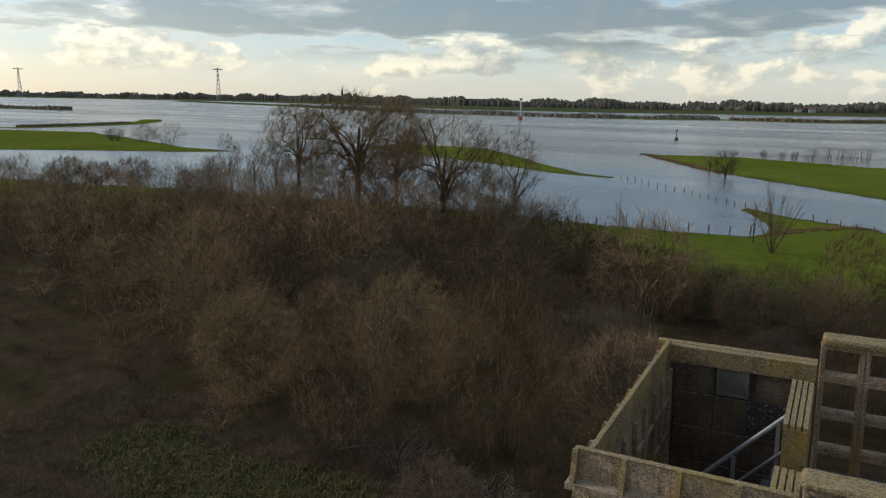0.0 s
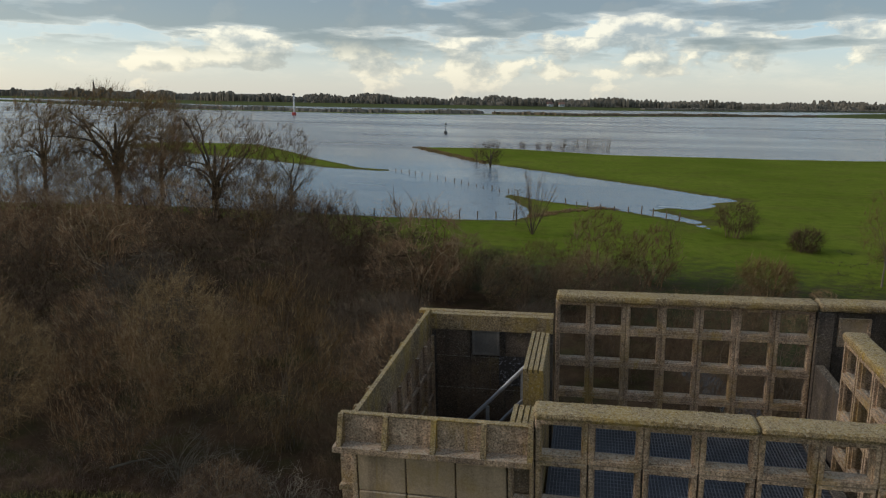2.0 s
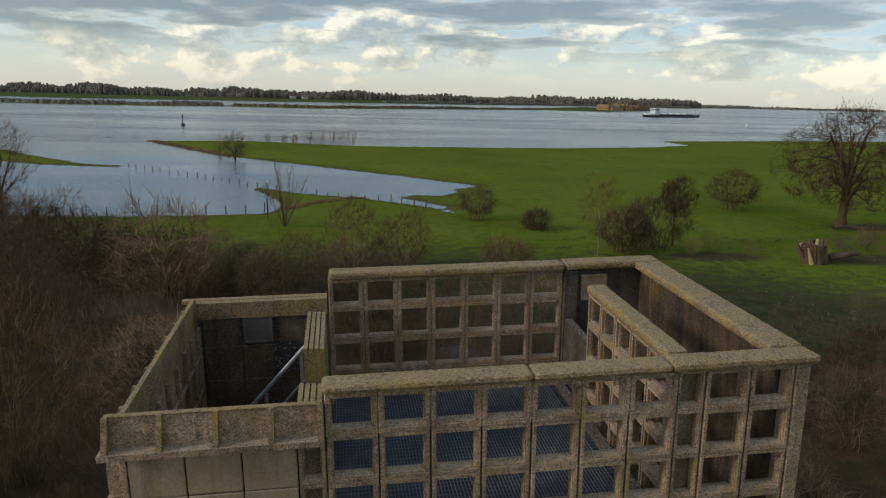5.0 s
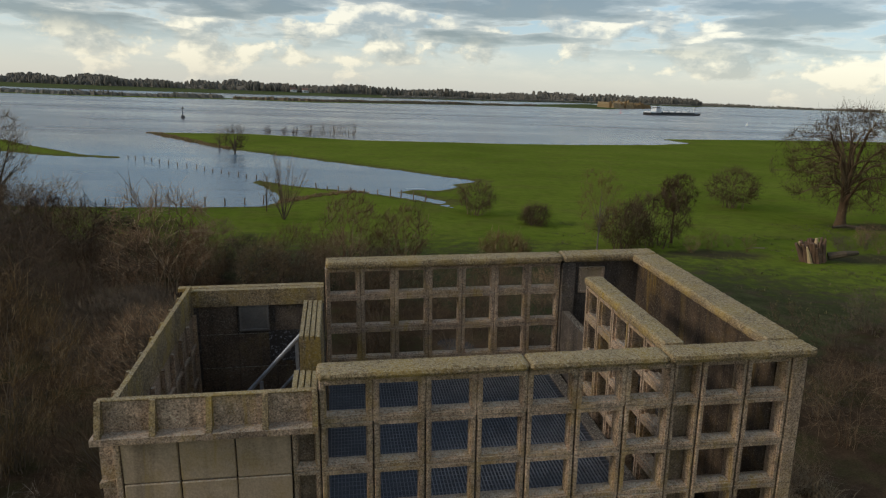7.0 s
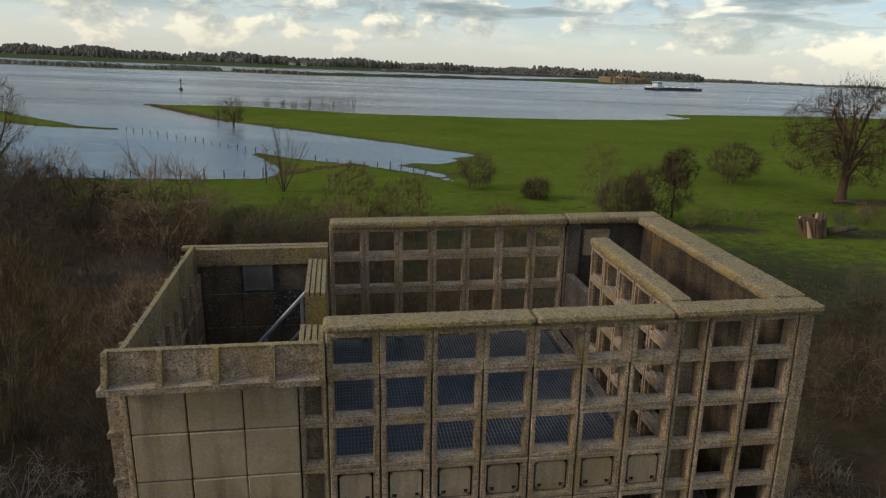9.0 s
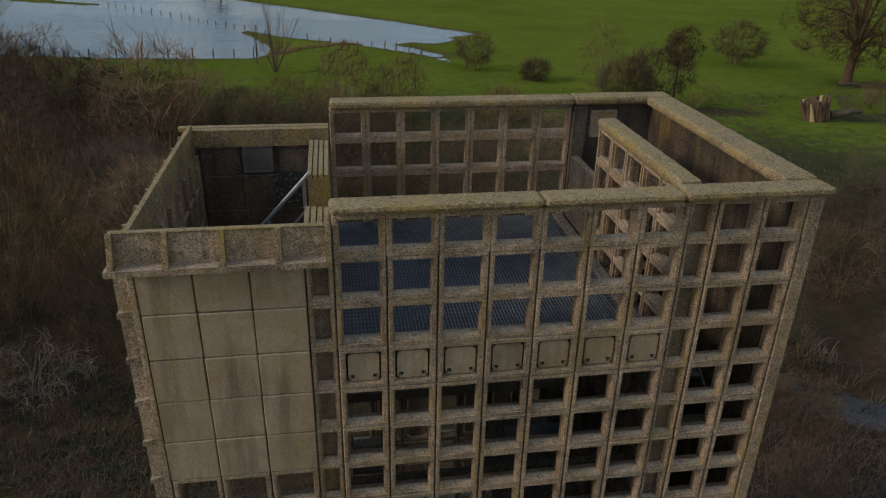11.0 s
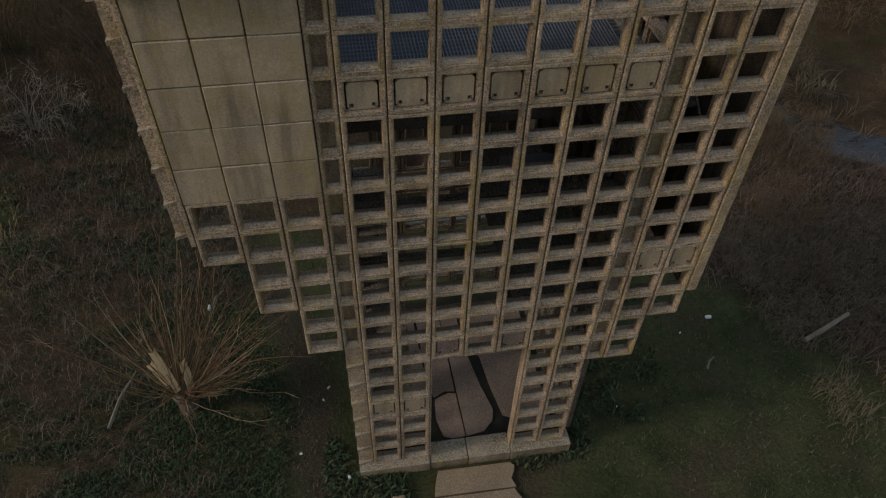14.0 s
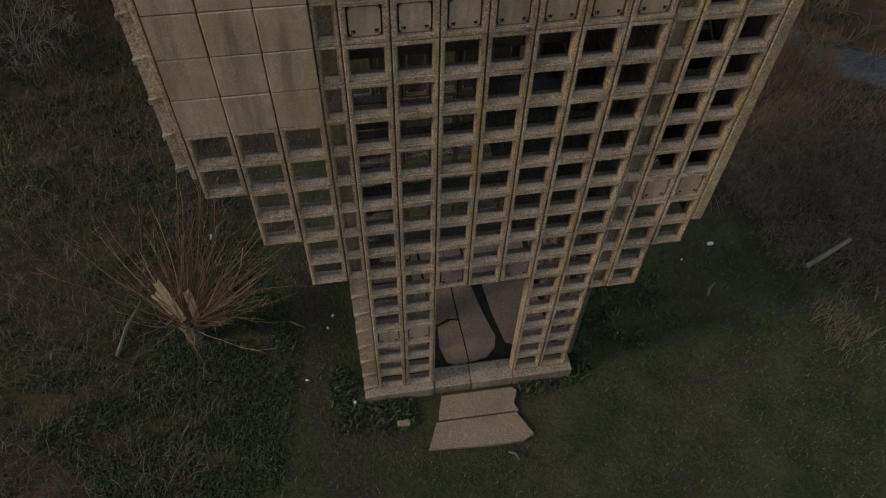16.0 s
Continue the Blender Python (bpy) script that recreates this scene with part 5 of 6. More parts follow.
mass("meadow_scrub", meadow_scrub, "low brown scrub and dead stalks on the meadow", lambda r, x, y: r.choice((1, 0, 4)), lambda r, x, y: r.uniform(0.2, 0.38), "scrub", EAST)

# ---- far banks ----
def far_trees(name, line, label, height, rows, gap, material, seed, lift=0.9, depth=30, heart=0.5):
    """Distant woods: a dense heart of trunks and twigs, with many small clumps uneven on top."""
    r = random.Random(seed)
    verts, faces, core, hull = [], [], [], []

    def tall(x, y):
        return height * (0.72 + 0.28 * math.sin(x * 0.013 + seed) * math.sin(y * 0.017 + x * 0.005) + 0.16 * math.sin(x * 0.061 + y * 0.043 + seed))

    for (x0, y0), (x1, y1) in zip(line[:-1], line[1:]):
        length = math.hypot(x1 - x0, y1 - y0)
        nx, ny = (y1 - y0) / length, -(x1 - x0) / length
        steps = int(length / (gap * 0.45)) + 1
        for k in range(steps + 1):
            f = k / steps
            x, y = x0 + (x1 - x0) * f, y0 + (y1 - y0) * f
            h = tall(x, y) * heart * r.uniform(0.75, 1.35)
            wave = r.uniform(0, 0.2) * depth
            o = len(core)
            core += [(x + nx * wave, y + ny * wave, -1.4), (x + nx * (wave + depth * 0.12), y + ny * (wave + depth * 0.12), h), (x + nx * depth, y + ny * depth, h * r.uniform(0.8, 1.15)), (x + nx * depth, y + ny * depth, -1.4)]
            if k:
                hull += [(o - 4 + i, o + i, o + i + 1, o - 3 + i) for i in range(3)]
            if k in (0, steps):
                hull.append((o, o + 1, o + 2, o + 3))
        for _ in range(int(length / gap * rows * 1.1)):
            f, w = r.random(), r.uniform(0.02, 1) * depth
            x, y = x0 + (x1 - x0) * f + nx * w, y0 + (y1 - y0) * f + ny * w
            h = tall(x, y) * r.uniform(0.66, 1.0)
            wide = h * r.uniform(0.13, 0.30)
            o, n = len(verts), 5
            for u, b in ((0.0, 0.7), (0.40, 1.0), (0.72, 0.92), (0.95, 0.52)):
                for k in range(n):
                    a, q = k * 6.283 / n + r.uniform(-0.3, 0.3), wide * b * r.uniform(0.75, 1.15)
                    verts.append((x + math.cos(a) * q, y + math.sin(a) * q, h * (u + r.uniform(-0.07, 0.07)) - (1.4 if u == 0 else 0)))
            verts.append((x, y, h))
            for b in range(3):
                faces += [(o + b * n + k, o + b * n + (k + 1) % n, o + (b + 1) * n + (k + 1) % n, o + (b + 1) * n + k) for k in range(n)]
            faces += [(o + 3 * n + k, o + 3 * n + (k + 1) % n, o + 4 * n) for k in range(n)]
    o = len(verts)
    v = np.array(verts + core)
    v[:, 2] += lift
    return tagged(new(name, mesh_of(name, v, faces + [tuple(i + o for i in q) for q in hull], material)), label, "woods", kind="stuff")


far_trees("far_woods", [(700, 2180), (350, 1720), (-31, 1410), (-346, 1190), (-613, 1210), (-900, 1420), (-1250, 1720)], "dark line of bare woods on the far bank", 19, 10.0, 6, HAZED_WOOD, 51, 4.2, 120)
far_trees("far_woods", [(1500, 2740), (1250, 2400), (980, 2270), (700, 2130)], "dark line of bare woods on the far bank", 27, 9.0, 9, HAZED_WOOD, 52, 5.0, 150)
far_trees("far_woods", [(-1250, 1700), (-2000, 2050), (-2600, 2000), (-3300, 1750), (-4500, 1020)], "hazy line of woods along the horizon", 27, 9.0, 12, HAZED_WOOD, 53, 5.0, 160)
far_trees("far_woods", [(4600, 2380), (3600, 2780), (2900, 3380), (2000, 3300), (1500, 2790)], "hazy line of woods along the horizon", 17, 9.0, 12, HAZED_WOOD, 54, 0.5, 120)
far_trees("far_hedge", [(1250, 2350), (700, 2080), (350, 1630), (120, 1440)], "low dark undergrowth along the far bank", 7, 5.0, 7, HAZED_WOOD, 60, 2.0, 16)
far_trees("far_scrub", [(-90, 690), (-206, 625), (-390, 655), (-546, 750), (-824, 955)], "low brown scrub on the river island", 5.5, 2.6, 5, HAZED_WOOD, 55, 0.6, 30)
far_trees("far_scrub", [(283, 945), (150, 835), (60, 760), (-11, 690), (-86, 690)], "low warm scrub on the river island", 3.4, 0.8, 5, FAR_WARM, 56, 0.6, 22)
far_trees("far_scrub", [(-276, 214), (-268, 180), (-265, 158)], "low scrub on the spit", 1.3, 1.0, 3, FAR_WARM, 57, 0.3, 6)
far_trees("far_scrub", [(-560, 368), (-640, 372), (-740, 370)], "low dark scrub on a flooded isle", 4.5, 1.6, 5, HAZED_WOOD, 58, 0.3, 12)
far_trees("far_scrub", [(560, 1190), (480, 1080), (420, 1010)], "golden willow scrub by the far shore", 13, 1.0, 9, WILLOW, 59, 0.9, 30)


# ---- far things on the river and beyond ----
def beam_mesh(name, pairs, radius, material, sides=4):
    v, f = joined([tube([a, b], [radius, radius], sides) for a, b in pairs])
    return mesh_of(name, v, f, material)


def pylon(azimuth, distance, height):
    """A lattice mast with one wide cross-arm at its head."""
    x, y = math.sin(radians(azimuth)) * distance, math.cos(radians(azimuth)) * distance - 6.2
    ob = thing("pylon", "tall steel lattice pylon on the far bank", "pylon", (x, y, 0), "pylons across the river")
    ob.rotation_euler[2] = radians(-azimuth)
    legs, w = [], height * 0.07
    for sx, sy in ((-1, -1), (1, -1), (1, 1), (-1, 1)):
        legs.append(((sx * w, sy * w, 0), (sx * w * 0.16, sy * w * 0.16, height)))
    for k in range(7):
        a, b = k / 7, (k + 1) / 7
        wa, wb = w * (1 - 0.84 * a), w * (1 - 0.84 * b)
        for i, (sx, sy) in enumerate(((-1, -1), (1, -1), (1, 1), (-1, 1))):
            tx, ty = ((1, -1), (1, 1), (-1, 1), (-1, -1))[i]
            legs.append(((sx * wa, sy * wa, height * a), (tx * wb, ty * wb, height * b)))
    part("mast", beam_mesh("mast", legs, 0.8, LATTICE_STEEL), None, ob)
    arm = height * 0.16
    part("cross_arm", beam_mesh("cross_arm", [((-arm, 0, height * 0.965), (arm, 0, height * 0.965)), ((-arm, 0, height * 0.965), (0, 0, height)), ((arm, 0, height * 0.965), (0, 0, height)), ((0, 0, height * 0.965), (0, 0, height * 1.02))], 0.9, LATTICE_STEEL), None, ob)


pylon(-45.5, 2700, 112)
pylon(-58.45, 3400, 115)

spire = thing("church_spire", "slim church spire above the far trees", "church", (math.sin(radians(-36.4)) * 2300, math.cos(radians(-36.4)) * 2300, 0))
bm = boxes((-3, 3, -3, 3, 0, 30))
part("tower_shaft", bm, BRICK, spire)
bm = bmesh.new()
bmesh.ops.create_cone(bm, cap_ends=True, segments=6, radius1=3.4, radius2=0.1, depth=27)
part("steeple", bm, HULL, spire, at=(0, 0, 43.5))

# a motor barge under way: shown where it lies at most times
barge = thing("river_barge", "long cargo barge with a white wheelhouse and dark hull", "ship")
barge.location, barge.rotation_euler[2] = (324.0, 641.0, WATER), math.atan2(43, 80)
barge.scale = (0.84, 0.84, 0.84)
bm = bmesh.new()
prism(bm, [(-46, 0.0), (-47.5, 2.6), (-38, 2.0), (38, 1.7), (47, 3.0), (44, 0.0)], "y", -5, 5)
part("hull", bm, HULL, barge)
part("stern_bulwark", boxes((-47, -34, -4.9, 4.9, 2.3, 3.9), bevel=0.4), WHITE, barge, "white stern")
part("wheelhouse", boxes((-36, -27, -3.6, 3.6, 2.4, 6.6), (-34, -28, -2.6, 2.6, 6.6, 9.2), bevel=0.3), WHITE, barge, "white wheelhouse")
part("window_band", boxes((-34.2, -27.8, -2.75, 2.75, 7.4, 8.4)), HULL, barge)
part("hatch_cover", boxes((-24, 36, -4, 4, 1.9, 3.2), bevel=0.3), HULL, barge)
for x in (-14, -2, 10, 22):
    part("deck_pipe", boxes((x - 0.6, x + 0.6, -3, 3, 3.2, 4.4), bevel=0.2), WHITE, barge)
part("bow_mast", boxes((39.6, 40.4, -0.3, 0.3, 2.5, 9.0)), WHITE, barge)

beacon = thing("beacon_pole", "white river beacon on a red foot at the strip's end", "beacon", (-207.8, 498.5, WATER))
part("pole", boxes((-0.55, 0.55, -0.55, 0.55, 2.0, 14.5), bevel=0.15), WHITE, beacon)
part("foot", boxes((-1.3, 1.3, -1.3, 1.3, -0.5, 2.0), bevel=0.3), RED, beacon, "red foot")
part("lantern", boxes((-0.9, 0.9, -0.9, 0.9, 14.5, 15.6), bevel=0.2), HULL, beacon)


def buoy(x, y, label, paint, height):
    ob = thing("buoy", label, "buoy", (x, y, WATER))
    bm = bmesh.new()
    bmesh.ops.create_cone(bm, cap_ends=True, segments=10, radius1=0.8, radius2=0.55, depth=1.0)
    part("float", bm, paint, ob, at=(0, 0, 0.4))
    part("spar", boxes((-0.14, 0.14, -0.14, 0.14, 1.0, height), bevel=0.03), paint, ob)
    bm = bmesh.new()
    bmesh.ops.create_cone(bm, cap_ends=True, segments=8, radius1=0.5, radius2=0.1, depth=0.9)
    part("topmark", bm, paint, ob, at=(0, 0, height))


buoy(-50.6, 264.8, "dark spar buoy in the current", HULL, 3.6)
buoy(274.8, 648.4, "red buoy before the far shore", RED, 3.5)
buoy(243.6, 386.3, "small white buoy in the river", WHITE, 1.8)
buoy(-262.0, 330.0, "dark buoy in the wide water", HULL, 3.0)


def farmhouse(x, y, wide, label):
    ob = thing("farmhouse", label, "house", (x, y, height_at(x, y)), "houses on the far bank")
    ob.rotation_euler[2] = radians((x * 7) % 60)
    part("wall", boxes((-wide, wide, -4, 4, 0, 4.5)), WHITE, ob)
    bm = bmesh.new()
    prism(bm, [(-4.6, 4.4), (4.6, 4.4), (0, 9)], "x", -wide - 0.4, wide + 0.4)
    part("roof", bm, BRICK, ob)
    for k in range(3):
        part("window", boxes((-wide * 0.7 + k * wide * 0.6, -wide * 0.7 + k * wide * 0.6 + 1.4, -4.15, -3.9, 1.2, 2.9)), HULL, ob)


farmhouse(-62, 1395, 6, "small white farmhouse below the far woods")
farmhouse(-40, 1402, 5, "small white barn below the far woods")

# ---- fences half under the flood ----
post_mesh = mesh_of("post", *joined([tube([(0, 0, -1.0), (0.02, 0.0, 0.5), (0.0, 0.02, 1.0)], [0.075, 0.07, 0.06], 6)]), TIMBER)


def fence(points, gap, seed, label, group, height):
    r = random.Random(seed)
    for (x0, y0), (x1, y1) in zip(points[:-1], points[1:]):
        n = int(math.hypot(x1 - x0, y1 - y0) / gap)
        for k in range(n):
            x, y = x0 + (x1 - x0) * k / n, y0 + (y1 - y0) * k / n
            ob = thing("fence_post", label, "fence post", group=group, shape=post_mesh)
            ob.matrix_world = pose(x + r.uniform(-0.1, 0.1), y + r.uniform(-0.1, 0.1), WATER, r.uniform(-5, 5), r.uniform(-5, 5), r.uniform(0, 90)) @ Matrix.Diagonal((1, 1, height * r.uniform(0.75, 1.15), 1))


fence([(-45, 66.8), (-23.3, 66.4), (-12, 66.9), (-4.5, 69.2)], 1.9, 1, "weathered fence post at the edge of the flood", "shore fence", 0.85)
fence([(-1.3, 79.4), (1.3, 77.2), (5.8, 75.8), (12.0, 70.3)], 1.5, 2, "weathered fence post along the bank", "bank fence", 0.95)
fence([(-31, 114), (-23.3, 105.6), (-18.3, 99.9), (-9.0, 88.7), (-5, 84)], 1.9, 3, "fence post standing in the flood water", "drowned fence", 0.6)

# ---- near the tower's foot ----
# pollard willow, split open, with long shoots
pollard = thing("pollard_willow", "split pollard willow stump with long thin shoots", "tree stump", (-2.97, 1.56, 0))
bm = bmesh.new()
r = random.Random(4)
ringv = []
for k in range(6):
    z = -0.1 + 0.15 * k
    w = (0.20, 0.17, 0.15, 0.17, 0.20, 0.15)[k]
    ringv.append([bm.verts.new((math.cos(a) * w * r.uniform(0.8, 1.2), math.sin(a) * w * r.uniform(0.8, 1.2), z + r.uniform(-0.02, 0.02))) for a in np.arange(10) * 0.628])
for a, b in zip(ringv[:-1], ringv[1:]):
    for i in range(10):
        bm.faces.new((a[i], a[(i + 1) % 10], b[(i + 1) % 10], b[i]))
bm.faces.new(ringv[-1])
part("stump", bm, BARK, pollard)
for x, y, z, h, a in ((-0.05, -0.10, 0.72, 0.85, -12), (0.17, -0.12, 0.66, 0.60, 6), (-0.22, 0.05, 0.74, 0.5, -22)):
    bm = bmesh.new()
    prism(bm, [(-0.055, 0), (0.05, 0), (0.065, h * 0.6), (0.045, h), (-0.02, h * 0.93), (-0.07, h * 0.97)], "y", -0.03, 0.03)
    ob = part("split_wood", bm, CUT, pollard, "freshly split orange wood", at=(x, y, z))
    ob.rotation_euler = (radians(-38), radians(a), radians(24))
shoots = []
for k in range(125):
    a = r.uniform(0, 6.283)
    lean = r.uniform(0.15, 1.5)
    pts, rad = limb(r, (math.cos(a) * 0.14, math.sin(a) * 0.14, r.uniform(0.35, 0.72)), (math.cos(a) * lean + 0.35, math.sin(a) * lean + 0.1, 1), r.uniform(1.2, 2.9), r.uniform(0.007, 0.013), 5, 0.09, 0.03, 0.3)
    shoots.append(tube(pts, rad, 3))
    for _ in range(3):
        q = r.uniform(1.5, 4.9)
        m = int(q)
        s = pts[m] + (pts[m + 1] - pts[m]) * (q - m)
        w = unit(pts[m + 1] - pts[m]) + np.array([r.gauss(0, 0.4), r.gauss(0, 0.4), r.gauss(0, 0.3)])
        shoots.append(tube([s, s + unit(w) * r.uniform(0.2, 0.5)], [0.005, 0.002], 3))
part("shoot_crown", mesh_of("shoot_crown", *joined(shoots), TWIG), None, pollard, "long ochre willow shoots")

# broken pollard on the meadow
stump = thing("broken_stump", "broken reddish willow stump with torn upright splinters on the meadow", "tree stump", (37.0, 42.2, height_at(37, 42.2)))
stump.rotation_euler[1] = radians(-14)
bm = bmesh.new()
ringv = []
for k in range(5):
    z, w = (-0.1, 0.25, 0.5, 0.75, 0.95)[k], (0.62, 0.66, 0.78, 0.85, 0.6)[k]
    ringv.append([bm.verts.new((math.cos(a) * w * r.uniform(0.85, 1.15), math.sin(a) * w * r.uniform(0.8, 1.1), z)) for a in np.arange(14) * 0.4488])
for a, b in zip(ringv[:-1], ringv[1:]):
    for i in range(14):
        bm.faces.new((a[i], a[(i + 1) % 14], b[(i + 1) % 14], b[i]))
bm.faces.new(ringv[-1])
part("bole", bm, STUMP, stump)
for k in range(34):
    a = k * 2.4 + r.uniform(-0.2, 0.2)
    pts, rad = limb(r, (math.cos(a) * (0.1 + 0.020 * k), math.sin(a) * (0.1 + 0.020 * k), 0.1), (math.cos(a) * 0.22, math.sin(a) * 0.22, 1), r.uniform(1.2, 1.75), r.uniform(0.20, 0.32), 3, 0.06, 0, 0.35)
    v, f = tube(pts, rad, 7)
    part("splinter", mesh_of("splinter", v, f + [tuple(range(len(v) - 7, len(v)))], CUT if k % 11 == 0 else STUMP), None, stump)
v, f = tube([(0.9, -0.4, 0.3), (2.0, -0.9, 0.35), (3.1, -0.8, 0.12)], [0.3, 0.24, 0.16], 8)
part("fallen_limb", mesh_of("fallen_limb", v, f, BARK), None, stump)
thing("fallen_limb", "grey broken limb lying under the old tree", "log", (50.0, 55.2, 0.25), shape=mesh_of("limb", *joined([tube([(-1.6, 0, 0), (0, 0.3, 0.1), (1.8, -0.2, 0.0)], [0.12, 0.16, 0.08], 7)]), BARK))

# a bleached log and pale sticks
thing("driftwood_log", "bleached log lying in dry grass beside the brush", "log", (9.6, 1.63, 0.12), shape=mesh_of("log", *joined([tube([(-0.55, -0.2, 0.0), (0.0, 0.0, 0.05), (0.65, 0.25, 0.12)], [0.05, 0.056, 0.042], 8)]), LOGWOOD))
for i, (x, y, l, a, z) in enumerate(((34.6, 46.3, 1.7, 120, 0.1), (-9.5, 9.4, 1.2, 35, 0.5), (-8.6, 8.3, 0.9, -20, 0.35), (-13, 12, 1.6, 70, 0.6), (-4.1, 1.8, 1.1, 70, 0.2), (-2.55, 3.9, 0.42, 60, 0.3), (5.7, 2.2, 0.5, 60, 0.06), (6.9, 1.2, 0.35, 45, 0.06), (2.2, -1.55, 0.22, -50, 0.05))):
    ob = thing("fallen_stick", "pale fallen stick on the ground", "stick", group="fallen sticks", shape=mesh_of("stick", *joined([tube([(-l / 2, 0, 0), (0, 0.04, 0.03), (l / 2, 0, 0.0)], [0.02 + 0.012 * l, 0.02 + 0.01 * l, 0.012], 5)]), PALE))
    ob.matrix_world = pose(x, y, z, 0, r.uniform(-15, 15), a)
chunk = bmesh.new()
box(chunk, -0.11, 0.11, -0.06, 0.06, -0.03, 0.06, bevel=0.025)
thing("stone_block", "tan broken stone lying in the weeds by the plinth", "stone", (0.50, -0.70, 0.03), shape=solid_mesh("stone", chunk, SLAB))
for i, (x, y) in enumerate(((7.35, 2.31), (-0.51, 1.64), (-0.62, 1.38), (-1.05, 0.35), (6.6, 2.0), (-2.75, 3.9), (-0.25, -0.2), (4.7, 0.5))):
    bm = bmesh.new()
    s = (0.07, 0.035, 0.03, 0.03, 0.025, 0.06, 0.05, 0.02)[i]
    box(bm, -s, s, -s * 0.5, s * 0.5, -0.01, s * 0.8, bevel=s * 0.3)
    ob = thing("litter", "scrap of white litter in the grass", "litter", (x, y, 0.06), "white litter", shape=solid_mesh("scrap", bm, WHITE))
    ob.rotation_euler = (0.3 * i, 0.2 * i, 0.9 * i)


# ---- grass, weeds and straw: uncountable ----
def blades(name, spots, label, category, material, tall, wide, droop, seed, per):
    """Tufts of narrow bent blades."""
    g = np.random.RandomState(seed)
    base = np.repeat(np.array(spots), per, axis=0)
    n = len(base)
    base = base + g.normal(0, 0.07, (n, 2))
    z = ground_height(base[:, 0], base[:, 1])[0]
    a, h = g.uniform(0, 6.283, n), tall * g.uniform(0.45, 1.15, n)
    lean = g.uniform(0.1, 1.0, n) * droop
    dx, dy = np.cos(a), np.sin(a)
    w = wide * g.uniform(0.6, 1.4, n)
    p0 = np.stack((base[:, 0], base[:, 1], z - 0.02), -1)
    p1 = p0 + np.stack((dx * h * lean * 0.35, dy * h * lean * 0.35, h * 0.6), -1)
    p2 = p0 + np.stack((dx * h * lean, dy * h * lean, h * (1.0 - 0.3 * lean)), -1)
    s = np.stack((-dy * w, dx * w, np.zeros(n)), -1)
    verts = np.stack((p0 - s, p0 + s, p1 + s * 0.8, p1 - s * 0.8, p2), 1).reshape(-1, 3)
    idx = np.arange(n)[:, None] * 5
    faces = [tuple(q) for q in (idx + np.array([[0, 1, 2, 3]])).tolist()] + [tuple(q) for q in (idx + np.array([[3, 2, 4]])).tolist()]
    return tagged(new(name, mesh_of(name, verts, faces, material)), label, category, kind="stuff")


def speck(x, y):
    """Fine random breakup, to fray the edges of patches."""
    return (np.sin(x * 91.7 + y * 47.3) * 4375.85) % 1 - 0.5


def field(n, x0, x1, y0, y1, seed, test):
    g = np.random.RandomState(seed)
    p = np.stack((g.uniform(x0, x1, n), g.uniform(y0, y1, n)), -1)
    solid = (p[:, 0] > -0.35) & (p[:, 0] < 3.7) & (p[:, 1] > -0.18) & (p[:, 1] < 3.8)
    slab = (p[:, 0] > 0.7) & (p[:, 0] < 2.6) & (p[:, 1] > -1.2) & (p[:, 1] < 0.2)
    return p[~solid & ~slab & test(p[:, 0], p[:, 1])]


blades("rough_grass", field(14000, -9, 13, -3.5, 9, 1, lambda x, y: wobble(x, y, 2.5, 12) > -0.35), "short winter grass round the tower", "grass", BLADE, 0.12, 0.006, 1.0, 2, 4)
blades("green_weeds", field(15000, -9, 0.2, -3.5, 6, 3, lambda x, y: (wobble(x, y, 1.1, 13) + 0.45 * wobble(x, y, 0.35, 23) + 0.9 * speck(x, y) + 0.22 * np.clip(x + 3.4, -3, 0) - 0.10 * np.clip(y - 1.5, 0, 3) > -0.10) & (x < -1.15 - 0.22 * np.abs(y - 0.6))), "dark green nettles and weeds beside the path", "weeds", WEED, 0.125, 0.0115, 1.2, 4, 11)
blades("green_weeds", field(2600, -10, -2.5, 5, 12, 25, lambda x, y: wobble(x, y, 1.6, 27) + 0.7 * speck(x, y) > 0.1), "dull green weeds among brambles", "weeds", WEED, 0.16, 0.014, 1.2, 26, 8)
blades("green_weeds", field(900, -0.6, 3.9, -0.75, 0.6, 5, lambda x, y: (y < 0.5) & ((y > -0.38 + 0.2 * speck(x, y)) | (x < 0.9))), "dark green weeds against the plinth", "weeds", WEED, 0.15, 0.018, 1.3, 6, 6)
blades("green_weeds", field(900, 3.6, 6.4, 0.2, 3.2, 28, lambda x, y: wobble(x, y, 1.0, 29) + 0.8 * speck(x, y) - 0.25 * (x - 4.3) > 0.05), "dark green weeds against the plinth", "weeds", WEED, 0.16, 0.018, 1.3, 30, 6)
blades("dry_straw", field(2600, 8.5, 13, -1.5, 5, 7, lambda x, y: wobble(x, y, 2.0, 15) + 0.7 * speck(x, y) + (x - 9.4) * 0.25 + (y - 1.5) * 0.2 > 0.0), "pale dead straw along the brush", "straw", STRAW, 0.34, 0.006, 1.6, 8, 6)
blades("dry_straw", field(2000, -11, -2.5, -3, 9, 9, lambda x, y: wobble(x, y, 1.5, 16) + 0.8 * speck(x, y) > 0.2), "pale dead stalks among the weeds", "straw", PALE, 0.30, 0.0045, 1.6, 10, 4)
blades("creek_straw", field(700, 12.2, 15.2, 8.2, 12.5, 11, lambda x, y: wobble(x, y, 1.2, 18) > 0.0), "pale dead reeds on the creek's edge", "straw", STRAW, 0.7, 0.012, 1.5, 12, 6)
